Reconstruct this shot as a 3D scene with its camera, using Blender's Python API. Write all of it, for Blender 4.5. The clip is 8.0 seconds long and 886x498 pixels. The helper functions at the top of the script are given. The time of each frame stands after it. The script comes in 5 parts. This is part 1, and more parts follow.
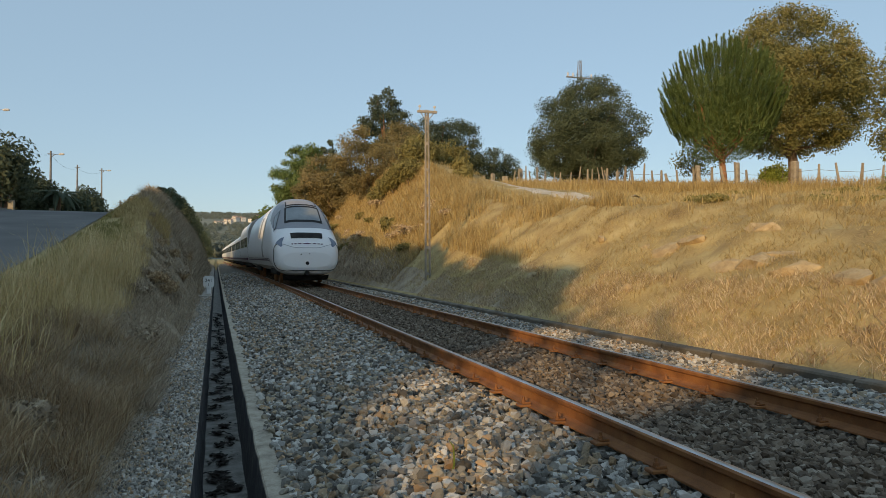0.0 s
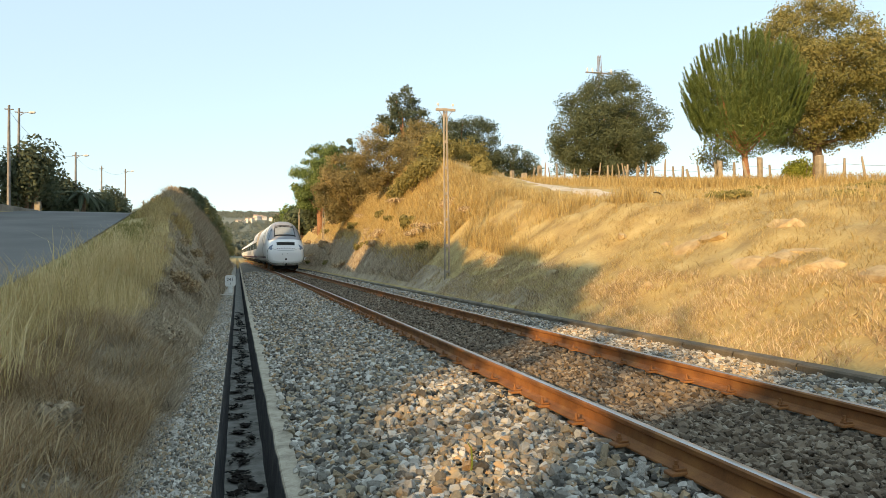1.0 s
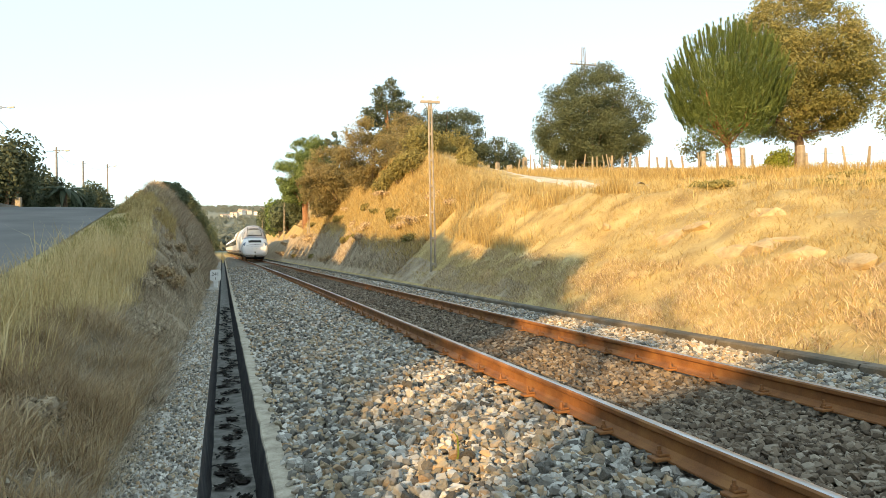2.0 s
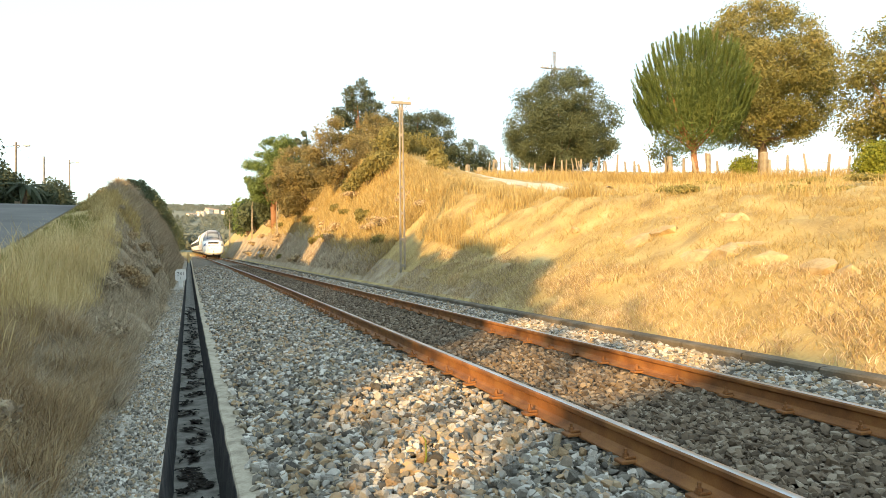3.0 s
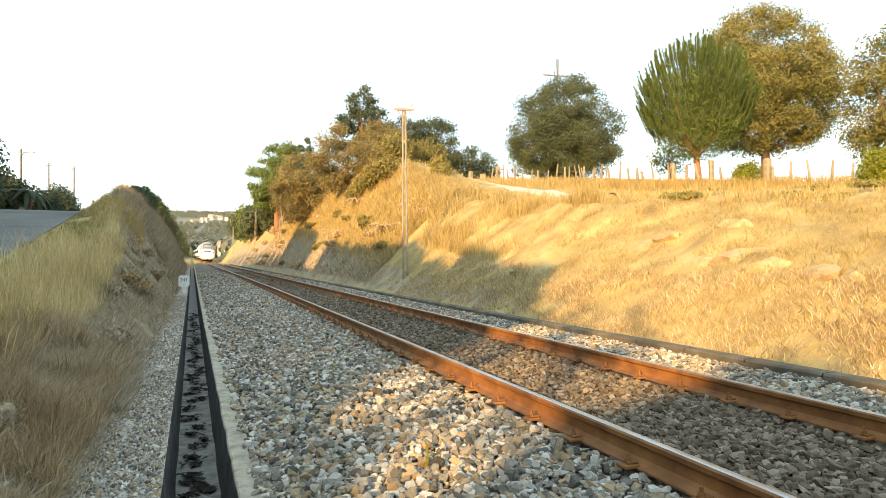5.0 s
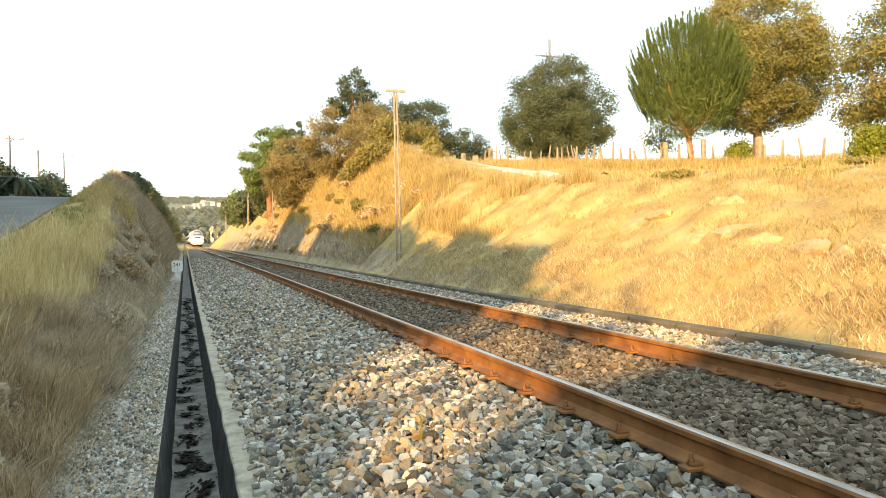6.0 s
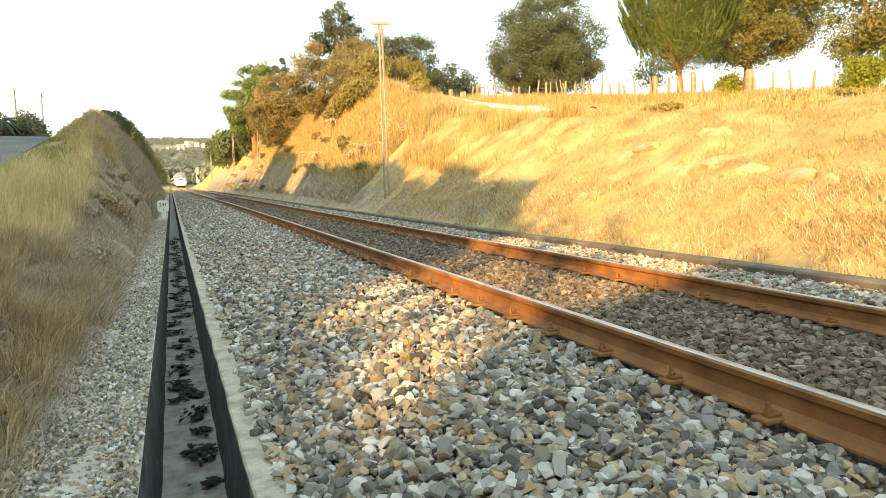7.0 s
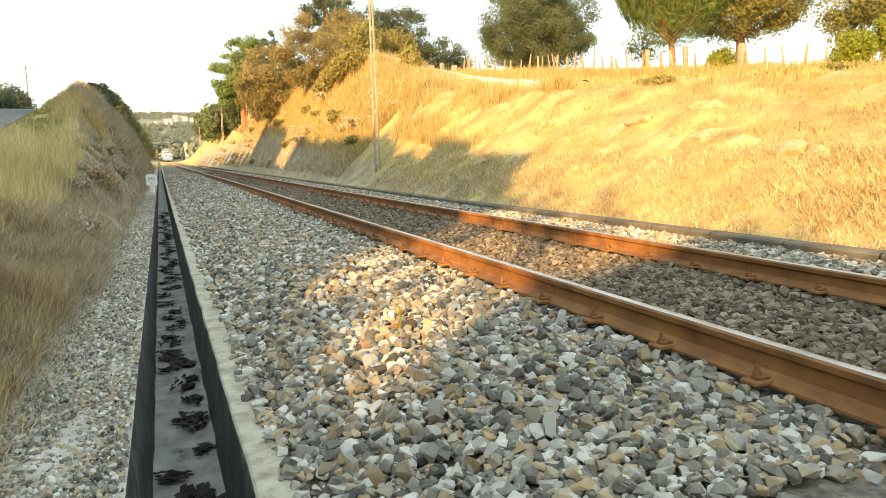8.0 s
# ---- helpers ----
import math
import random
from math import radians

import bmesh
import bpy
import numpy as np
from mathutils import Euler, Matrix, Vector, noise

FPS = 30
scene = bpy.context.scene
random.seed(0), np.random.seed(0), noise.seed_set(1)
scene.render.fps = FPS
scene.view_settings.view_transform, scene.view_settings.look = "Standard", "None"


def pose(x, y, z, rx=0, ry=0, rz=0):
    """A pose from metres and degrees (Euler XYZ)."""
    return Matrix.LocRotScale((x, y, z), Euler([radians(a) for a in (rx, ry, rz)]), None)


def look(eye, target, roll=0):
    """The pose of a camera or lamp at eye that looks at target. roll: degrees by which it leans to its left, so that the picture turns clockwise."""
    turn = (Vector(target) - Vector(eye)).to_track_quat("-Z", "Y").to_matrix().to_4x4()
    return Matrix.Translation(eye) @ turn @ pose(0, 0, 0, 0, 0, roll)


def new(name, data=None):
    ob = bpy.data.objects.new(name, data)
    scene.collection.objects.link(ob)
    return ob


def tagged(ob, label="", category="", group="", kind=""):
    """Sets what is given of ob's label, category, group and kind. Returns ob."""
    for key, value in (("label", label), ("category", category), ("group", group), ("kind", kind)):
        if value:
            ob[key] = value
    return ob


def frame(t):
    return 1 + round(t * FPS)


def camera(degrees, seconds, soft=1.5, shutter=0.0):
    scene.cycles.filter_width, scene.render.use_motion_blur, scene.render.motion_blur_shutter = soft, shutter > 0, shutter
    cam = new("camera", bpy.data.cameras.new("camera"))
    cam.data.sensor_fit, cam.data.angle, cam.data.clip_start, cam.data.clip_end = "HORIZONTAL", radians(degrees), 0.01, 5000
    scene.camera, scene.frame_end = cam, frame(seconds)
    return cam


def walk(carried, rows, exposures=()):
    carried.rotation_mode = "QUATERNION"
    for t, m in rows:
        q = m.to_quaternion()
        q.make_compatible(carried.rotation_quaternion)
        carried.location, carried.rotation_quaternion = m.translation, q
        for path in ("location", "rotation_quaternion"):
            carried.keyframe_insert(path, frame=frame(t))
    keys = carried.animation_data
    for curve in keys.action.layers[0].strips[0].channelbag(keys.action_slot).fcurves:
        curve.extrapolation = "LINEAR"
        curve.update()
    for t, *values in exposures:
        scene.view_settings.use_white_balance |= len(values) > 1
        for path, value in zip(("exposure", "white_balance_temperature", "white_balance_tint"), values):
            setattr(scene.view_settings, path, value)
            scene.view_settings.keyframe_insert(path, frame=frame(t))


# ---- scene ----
# camera: hand-held beside the line; eye, yaw, pitch, roll by time
cam = camera(66.0, 8.0, soft=0.8)
PATH = [
    (0, (-0.001, 0.000, 1.149), -16.83, 1.24, -0.07),
    (0.5, (0.005, 0.002, 1.171), -15.82, 0.97, 0.33),
    (1, (0.016, -0.007, 1.175), -15.17, 1.02, -0.39),
    (2.5, (0.025, -0.027, 1.160), -17.50, 0.18, -1.00),
    (3, (0.029, -0.002, 1.166), -18.86, 0.48, -0.45),
    (3.5, (0.023, 0.009, 1.165), -18.80, 0.88, -0.60),
    (4, (0.027, 0.010, 1.167), -18.38, 0.99, -0.37),
    (5.5, (0.036, -0.020, 1.132), -18.90, 1.03, -0.61),
    (6, (0.043, -0.023, 1.102), -19.11, -0.38, -1.08),
    (6.5, (0.057, -0.026, 1.049), -19.32, -3.30, -1.46),
    (7, (0.057, -0.034, 1.009), -19.93, -5.47, -1.64),
    (7.5, (0.064, -0.022, 0.967), -20.42, -7.46, -2.12),
    (8, (0.058, -0.024, 0.958), -20.63, -7.52, -1.55),
]


def aimed(eye, yaw, pitch, roll):
    y, p = radians(yaw), radians(pitch)
    ahead = Vector((-math.sin(y) * math.cos(p), math.cos(y) * math.cos(p), math.sin(p)))
    return look(eye, Vector(eye) + ahead, roll)


EXPOSURES = [(0.0, 0.42, 7200, 12), (0.5, 0.88, 8000, 12), (1.0, 1.27, 8300, 12), (2.5, 1.76, 8700, 12), (3.5, 1.82, 8900, 12), (5.5, 1.89, 9100, 12), (6.5, 2.04, 9700, 12), (8.0, 2.17, 10200, 12)]
walk(cam, [(t, aimed(e, a, b, c)) for t, e, a, b, c in PATH], EXPOSURES)

# world and sun: low evening sun from behind and left
SUN_EL, SUN_AZ = 15.0, 222.0  # compass degrees, clockwise from +y
world = bpy.data.worlds.new("sky")
scene.world = world
world.use_nodes = True
wn = world.node_tree
wn.nodes.clear()
sky = wn.nodes.new("ShaderNodeTexSky")
sky.sky_type = "NISHITA"
sky.sun_disc = False
sky.sun_elevation, sky.sun_rotation = radians(SUN_EL), radians(SUN_AZ)
sky.air_density, sky.dust_density, sky.ozone_density = 1.0, 0.6, 1.9
bg = wn.nodes.new("ShaderNodeBackground")
bg.inputs[1].default_value = 0.14
# thin summer haze evens out the clear sky
haze = wn.nodes.new("ShaderNodeMix")
haze.data_type = "RGBA"
haze.inputs["Factor"].default_value = 0.7
haze.inputs["B"].default_value = (1.75, 2.72, 3.75, 1)
wo = wn.nodes.new("ShaderNodeOutputWorld")
wn.links.new(sky.outputs[0], haze.inputs["A"])
wn.links.new(haze.outputs["Result"], bg.inputs[0])
wn.links.new(bg.outputs[0], wo.inputs[0])
sun = new("sun", bpy.data.lights.new("sun", "SUN"))
sun.data.energy, sun.data.angle, sun.data.color = 2.6, radians(0.7), (1.0, 0.72, 0.40)
_el, _az = radians(SUN_EL), radians(SUN_AZ)
SUN_WAY = Vector((math.sin(_az) * math.cos(_el), math.cos(_az) * math.cos(_el), math.sin(_el)))
sun.matrix_world = look((0, 0, 50), Vector((0, 0, 50)) - SUN_WAY)


# ---- materials ----
def mat(name, colors, scale=6.0, rough=0.85, bump=0.3, fine=60.0, metal=0.0, island=0.0, obj=0.0, leaf=0.0, spec=0.3, bump_dist=0.02):
    """Noise at two scales through a ramp of colours; island / obj: share of the ramp driven by a random value per piece."""
    m = bpy.data.materials.new(name)
    m.use_nodes = True
    nt = m.node_tree
    n, l = nt.nodes, nt.links
    b = n["Principled BSDF"]
    geo = n.new("ShaderNodeNewGeometry")
    big = n.new("ShaderNodeTexNoise")
    big.inputs["Scale"].default_value = scale
    big.inputs["Detail"].default_value = 5
    small = n.new("ShaderNodeTexNoise")
    small.inputs["Scale"].default_value = fine
    small.inputs["Detail"].default_value = 4
    tc = n.new("ShaderNodeTexCoord")
    src = tc.outputs["Object"]
    for t in (big, small):
        l.new(src, t.inputs["Vector"])
    mix = n.new("ShaderNodeMath")
    mix.operation = "MULTIPLY_ADD"
    l.new(small.outputs[0], mix.inputs[0])
    mix.inputs[1].default_value = 0.45
    half = n.new("ShaderNodeMath")
    half.operation = "MULTIPLY_ADD"
    l.new(big.outputs[0], half.inputs[0])
    half.inputs[1].default_value = 1.3
    half.inputs[2].default_value = -0.37
    l.new(half.outputs[0], mix.inputs[2])
    value = mix.outputs[0]
    for share, node, out in ((island, geo, "Random Per Island"), (obj, n.new("ShaderNodeObjectInfo"), "Random")):
        if share > 0:
            k = n.new("ShaderNodeMix")
            k.inputs[0].default_value = share
            l.new(value, k.inputs[2])
            l.new(node.outputs[out], k.inputs[3])
            value = k.outputs[0]
    ramp = n.new("ShaderNodeValToRGB")
    el = ramp.color_ramp.elements
    while len(el) < len(colors):
        el.new(0.5)
    for i, c in enumerate(colors):
        el[i].position = 0.12 + 0.76 * i / max(1, len(colors) - 1)
        el[i].color = (*c, 1)
    l.new(value, ramp.inputs[0])
    l.new(ramp.outputs[0], b.inputs["Base Color"])
    b.inputs["Roughness"].default_value = rough
    b.inputs["Metallic"].default_value = metal
    b.inputs["Specular IOR Level"].default_value = spec
    if bump > 0:
        bp = n.new("ShaderNodeBump")
        bp.inputs["Strength"].default_value = bump
        bp.inputs["Distance"].default_value = bump_dist
        l.new(mix.outputs[0], bp.inputs["Height"])
        l.new(bp.outputs[0], b.inputs["Normal"])
    if leaf > 0:
        tr = n.new("ShaderNodeBsdfTranslucent")
        l.new(ramp.outputs[0], tr.inputs[0])
        ms = n.new("ShaderNodeMixShader")
        ms.inputs[0].default_value = leaf
        l.new(b.outputs[0], ms.inputs[1])
        l.new(tr.outputs[0], ms.inputs[2])
        l.new(ms.outputs[0], n["Material Output"].inputs[0])
    return m


M_EARTH = mat("dry_grass_earth", [(0.20, 0.135, 0.06), (0.36, 0.265, 0.12), (0.47, 0.36, 0.16), (0.56, 0.455, 0.25)], 1.3, 0.95, 0.8, 22, bump_dist=0.06)
M_GRASS = mat("dry_grass", [(0.27, 0.19, 0.085), (0.50, 0.375, 0.165), (0.66, 0.53, 0.27)], 0.6, 0.8, 0, 30, island=0.55, leaf=0.35)
M_GRASS_PALE = mat("pale_grass", [(0.36, 0.26, 0.12), (0.60, 0.47, 0.235), (0.78, 0.65, 0.39)], 0.6, 0.8, 0, 30, island=0.6, leaf=0.35)
M_GRASS_GREEN = mat("green_grass", [(0.15, 0.145, 0.05), (0.29, 0.255, 0.09), (0.46, 0.38, 0.17)], 0.6, 0.8, 0, 30, island=0.5, leaf=0.35)
M_SHRUB_DRY = mat("dead_scrub", [(0.24, 0.17, 0.105), (0.54, 0.41, 0.255), (0.78, 0.65, 0.44)], 0.8, 0.9, 0, 30, island=0.6, leaf=0.2)
M_SOIL = mat("grey_brown_soil", [(0.12, 0.09, 0.06), (0.22, 0.17, 0.115), (0.33, 0.265, 0.18), (0.44, 0.37, 0.27)], 2.2, 0.95, 1.0, 26, bump_dist=0.05)
M_SCRUB_GREY = mat("grey_dead_grass", [(0.20, 0.155, 0.11), (0.40, 0.32, 0.225), (0.60, 0.50, 0.36)], 0.9, 0.9, 0, 30, island=0.6, leaf=0.2)
M_SCRUB_BROWN = mat("brown_dead_grass", [(0.19, 0.12, 0.065), (0.39, 0.275, 0.155), (0.60, 0.47, 0.29)], 0.9, 0.9, 0, 30, island=0.6, leaf=0.2)
M_RUBBLE = mat("crumbled_earth", [(0.20, 0.16, 0.115), (0.33, 0.275, 0.20), (0.46, 0.40, 0.31)], 8, 0.95, 0.5, 80, island=0.6, bump_dist=0.004)
M_STONE = mat("ballast_stone", [(0.10, 0.092, 0.08), (0.24, 0.225, 0.19), (0.18, 0.168, 0.145), (0.38, 0.32, 0.225), (0.43, 0.285, 0.16), (0.31, 0.297, 0.265), (0.45, 0.43, 0.385), (0.58, 0.55, 0.49)], 30, 0.9, 0.9, 160, island=0.86, bump_dist=0.006)
M_STONE_OBJ = mat("ballast_stone_single", [(0.10, 0.092, 0.08), (0.24, 0.225, 0.19), (0.18, 0.168, 0.145), (0.38, 0.32, 0.225), (0.43, 0.285, 0.16), (0.31, 0.297, 0.265), (0.45, 0.43, 0.385), (0.58, 0.55, 0.49)], 30, 0.9, 0.9, 160, obj=0.86, bump_dist=0.006)
M_STONE_DIRTY = mat("dirty_track_stone", [(0.07, 0.052, 0.036), (0.12, 0.09, 0.063), (0.165, 0.126, 0.09), (0.215, 0.167, 0.12), (0.31, 0.265, 0.205)], 10, 0.9, 0.5, 120, island=0.75, bump_dist=0.004)
M_KERB = mat("dark_mossy_concrete", [(0.07, 0.06, 0.045), (0.14, 0.12, 0.09), (0.24, 0.21, 0.17)], 2.5, 0.95, 0.7, 50, bump_dist=0.01)
M_CLOD = mat("bare_clay", [(0.30, 0.21, 0.11), (0.45, 0.34, 0.19), (0.56, 0.45, 0.28)], 5, 0.95, 0.9, 30, bump_dist=0.03)
M_BALLAST_BED = mat("ballast_bed", [(0.07, 0.062, 0.052), (0.15, 0.135, 0.11), (0.24, 0.21, 0.17), (0.34, 0.30, 0.25)], 18, 0.95, 1.0, 45, bump_dist=0.03)
M_GRAVEL = mat("path_gravel", [(0.24, 0.21, 0.17), (0.38, 0.35, 0.30), (0.54, 0.51, 0.46)], 3, 0.95, 0.8, 90, bump_dist=0.012)
M_CONCRETE = mat("weathered_concrete", [(0.19, 0.165, 0.125), (0.40, 0.35, 0.27), (0.53, 0.475, 0.38)], 11, 0.95, 1.0, 90, bump_dist=0.006)
# ditch walls: near-black, far darker than the floor and coping
M_CONC_DARK = mat("near_black_concrete", [(0.014, 0.014, 0.015), (0.04, 0.04, 0.041), (0.12, 0.118, 0.112)], 7, 0.7, 0.9, 70, bump_dist=0.008)
M_CONC_FLOOR = mat("ditch_floor", [(0.10, 0.094, 0.08), (0.27, 0.255, 0.225), (0.40, 0.38, 0.34)], 8, 0.85, 0.8, 80, bump_dist=0.006)
M_DEBRIS = mat("black_leaf_litter", [(0.006, 0.005, 0.004), (0.02, 0.016, 0.012), (0.05, 0.04, 0.03)], 20, 0.9, 0.8, 90)
M_SLEEPER = mat("sandy_concrete_sleeper", [(0.18, 0.12, 0.07), (0.34, 0.25, 0.16), (0.45, 0.37, 0.27)], 6, 0.9, 0.4, 80, bump_dist=0.004)
M_RUST = mat("rusty_rail_steel", [(0.13, 0.052, 0.02), (0.26, 0.108, 0.038), (0.38, 0.175, 0.06)], 5, 0.7, 0.25, 120, spec=0.4, bump_dist=0.002)
M_RAILTOP = mat("polished_rail_top", [(0.30, 0.27, 0.25), (0.48, 0.46, 0.45), (0.6, 0.6, 0.62)], 3, 0.32, 0.05, 90, metal=1.0)
M_ASPHALT = mat("worn_asphalt", [(0.11, 0.105, 0.10), (0.16, 0.155, 0.145), (0.22, 0.21, 0.195)], 0.5, 0.9, 0.3, 120, bump_dist=0.004)
M_DIRT = mat("dirt_track", [(0.42, 0.35, 0.25), (0.58, 0.50, 0.39), (0.70, 0.63, 0.52)], 0.8, 0.95, 0.4, 30)
M_ROCK = mat("bank_rock", [(0.19, 0.145, 0.10), (0.32, 0.25, 0.17), (0.43, 0.345, 0.235), (0.50, 0.42, 0.28)], 1.4, 0.95, 1.0, 9, bump_dist=0.10)
M_BARK = mat("bark", [(0.07, 0.05, 0.035), (0.16, 0.115, 0.08), (0.26, 0.19, 0.13)], 5, 0.95, 0.8, 40)
M_PINEBARK = mat("pine_bark", [(0.12, 0.06, 0.035), (0.27, 0.14, 0.08), (0.38, 0.22, 0.13)], 5, 0.95, 0.8, 40)
M_POST = mat("grey_fence_wood", [(0.13, 0.11, 0.08), (0.27, 0.23, 0.17), (0.40, 0.35, 0.27)], 4, 0.95, 0.6, 60, obj=0.3)
M_GRANITE = mat("granite_post", [(0.17, 0.14, 0.10), (0.28, 0.24, 0.18), (0.38, 0.34, 0.27)], 4, 0.9, 0.5, 70)
M_POLE = mat("weathered_steel_pole", [(0.20, 0.17, 0.135), (0.32, 0.28, 0.225), (0.43, 0.385, 0.32)], 3, 0.85, 0.2, 60)
M_GREYPOLE = mat("grey_pole", [(0.10, 0.10, 0.10), (0.19, 0.185, 0.18), (0.27, 0.26, 0.25)], 3, 0.85, 0.2, 60)
M_WHITE = mat("white_enamel", [(0.62, 0.62, 0.60), (0.78, 0.78, 0.76), (0.82, 0.82, 0.80)], 5, 0.6, 0.05, 60)
M_BLACK = mat("black_paint", [(0.012, 0.012, 0.012), (0.02, 0.02, 0.02)], 8, 0.6, 0.0, 60)
M_CERAMIC = mat("insulator_ceramic", [(0.5, 0.48, 0.45), (0.65, 0.63, 0.6)], 10, 0.25, 0.0, 60)
M_TRAIN = mat("train_white_paint", [(0.82, 0.82, 0.81), (0.87, 0.87, 0.86), (0.89, 0.89, 0.88)], 0.6, 0.35, 0.0, 20, spec=0.5)
M_TRAIN_GREY = mat("train_grey_paint", [(0.25, 0.255, 0.275), (0.29, 0.295, 0.315), (0.32, 0.325, 0.34)], 0.6, 0.4, 0.0, 20, spec=0.5)
M_TRAIN_LOWER = mat("train_dirty_skirt", [(0.26, 0.25, 0.23), (0.40, 0.385, 0.36), (0.5, 0.49, 0.46)], 1.2, 0.6, 0.1, 20)
M_PURPLE = mat("purple_stripe", [(0.07, 0.015, 0.045), (0.11, 0.02, 0.07)], 2, 0.4, 0.0, 20)
M_UNDER = mat("undercarriage_black", [(0.012, 0.011, 0.01), (0.03, 0.028, 0.025), (0.06, 0.055, 0.05)], 3, 0.8, 0.2, 30)
M_GLASS = mat("dark_glass", [(0.035, 0.04, 0.045), (0.06, 0.068, 0.075)], 0.8, 0.06, 0.0, 10, spec=0.8)
# cab glass: its pale reflection is painted into the base colour
M_GLASS_REFLECTION = mat("reflection_toned_glass", [(0.16, 0.18, 0.19), (0.30, 0.33, 0.34)], 0.9, 0.08, 0.0, 10, spec=0.8)
M_LENS = mat("lamp_lens", [(0.10, 0.13, 0.19), (0.22, 0.27, 0.34)], 4, 0.08, 0.0, 10, spec=0.8)
M_OAK = mat("oak_leaves", [(0.058, 0.08, 0.044), (0.105, 0.13, 0.072), (0.16, 0.19, 0.105)], 0.5, 0.7, 0, 8, island=0.3, leaf=0.36)
M_OAK_YELLOW = mat("turning_oak_leaves", [(0.11, 0.125, 0.05), (0.20, 0.205, 0.08), (0.29, 0.26, 0.10), (0.36, 0.27, 0.11)], 0.35, 0.7, 0, 6, island=0.25, leaf=0.42)
M_TAWNY = mat("tawny_oak_leaves", [(0.14, 0.125, 0.055), (0.24, 0.20, 0.09), (0.32, 0.25, 0.115), (0.36, 0.235, 0.11)], 0.35, 0.7, 0, 6, island=0.3, leaf=0.4)
M_PINE = mat("pine_needles", [(0.075, 0.12, 0.04), (0.15, 0.21, 0.07), (0.26, 0.32, 0.12)], 0.6, 0.65, 0, 8, island=0.35, leaf=0.36)
M_PINE_DARK = mat("dark_pine_needles", [(0.05, 0.07, 0.045), (0.085, 0.11, 0.068), (0.13, 0.155, 0.095)], 0.4, 0.7, 0, 6, island=0.3, leaf=0.34)
M_BUSH = mat("bush_leaves", [(0.09, 0.12, 0.02), (0.22, 0.25, 0.04), (0.38, 0.38, 0.07)], 0.7, 0.65, 0, 8, island=0.5, leaf=0.35)
M_BROOM = mat("dry_broom", [(0.14, 0.13, 0.045), (0.26, 0.23, 0.085), (0.36, 0.30, 0.12)], 0.5, 0.8, 0, 8, island=0.5, leaf=0.3)
# valley woods and ground: distance haze is mixed into these base colours
M_WOODS_HAZED = mat("hazed_woods", [(0.17, 0.20, 0.175), (0.205, 0.235, 0.20), (0.25, 0.27, 0.215)], 0.008, 0.95, 0.0, 0.2, island=0.1, leaf=0.45)
M_FARGROUND_HAZED = mat("hazed_far_ground", [(0.15, 0.17, 0.14), (0.18, 0.20, 0.16), (0.24, 0.235, 0.175)], 0.01, 0.95, 0.0, 0.1)
M_WALLPAINT = mat("house_wall", [(0.5, 0.46, 0.4), (0.68, 0.64, 0.58), (0.75, 0.72, 0.67)], 0.8, 0.9, 0.1, 10, obj=0.4)
M_TILE = mat("roof_tile", [(0.36, 0.24, 0.18), (0.48, 0.35, 0.28), (0.56, 0.45, 0.38)], 2, 0.9, 0.3, 20)
M_STONEWALL = mat("garden_wall", [(0.10, 0.095, 0.085), (0.19, 0.18, 0.16), (0.27, 0.255, 0.23)], 2, 0.95, 0.5, 20)


# ---- building helpers ----
def mesh_np(name, verts, faces, material=None, smooth=False):
    """A mesh from arrays of vertices and of faces with one number of corners."""
    me = bpy.data.meshes.new(name)
    verts = np.asarray(verts, np.float32).reshape(-1, 3)
    faces = np.asarray(faces, np.int32)
    k = faces.shape[1]
    me.vertices.add(len(verts))
    me.vertices.foreach_set("co", verts.ravel())
    me.loops.add(faces.size)
    me.loops.foreach_set("vertex_index", faces.ravel())
    me.polygons.add(len(faces))
    me.polygons.foreach_set("loop_start", np.arange(0, faces.size, k, dtype=np.int32))
    me.polygons.foreach_set("use_smooth", np.full(len(faces), smooth))
    me.update(calc_edges=True)
    if material:
        me.materials.append(material)
    return me


def thing(name, label, category, m=None, group="", kind=""):
    """An empty at the base of a thing in parts."""
    ob = tagged(new(name), label, category, group, kind)
    ob.empty_display_size = 0.2
    if m is not None:
        ob.matrix_basis = m
    return ob


def under(name, me, parent, label="", m=None):
    ob = new(name, me)
    ob.parent = parent
    if m is not None:
        ob.matrix_basis = m
    return tagged(ob, label)


def part(name, bm, material, parent, label="", smooth=False):
    me = bpy.data.meshes.new(name)
    bmesh.ops.recalc_face_normals(bm, faces=bm.faces)
    bm.to_mesh(me)
    bm.free()
    me.materials.append(material)
    if smooth:
        me.polygons.foreach_set("use_smooth", np.full(len(me.polygons), True))
    return under(name, me, parent, label)


def box_bm(bm, cx, cy, cz, sx, sy, sz, bevel=0.0, rz=0.0):
    """A box, its edges bevelled, added to bm."""
    r = bmesh.ops.create_cube(bm, size=1.0, matrix=Matrix.Translation((cx, cy, cz)) @ Matrix.Rotation(rz, 4, "Z") @ Matrix.Diagonal((sx, sy, sz, 1)))
    if bevel > 0:
        edges = list({e for v in r["verts"] for e in v.link_edges})
        bmesh.ops.bevel(bm, geom=edges, offset=bevel, segments=1, affect="EDGES")
    return bm


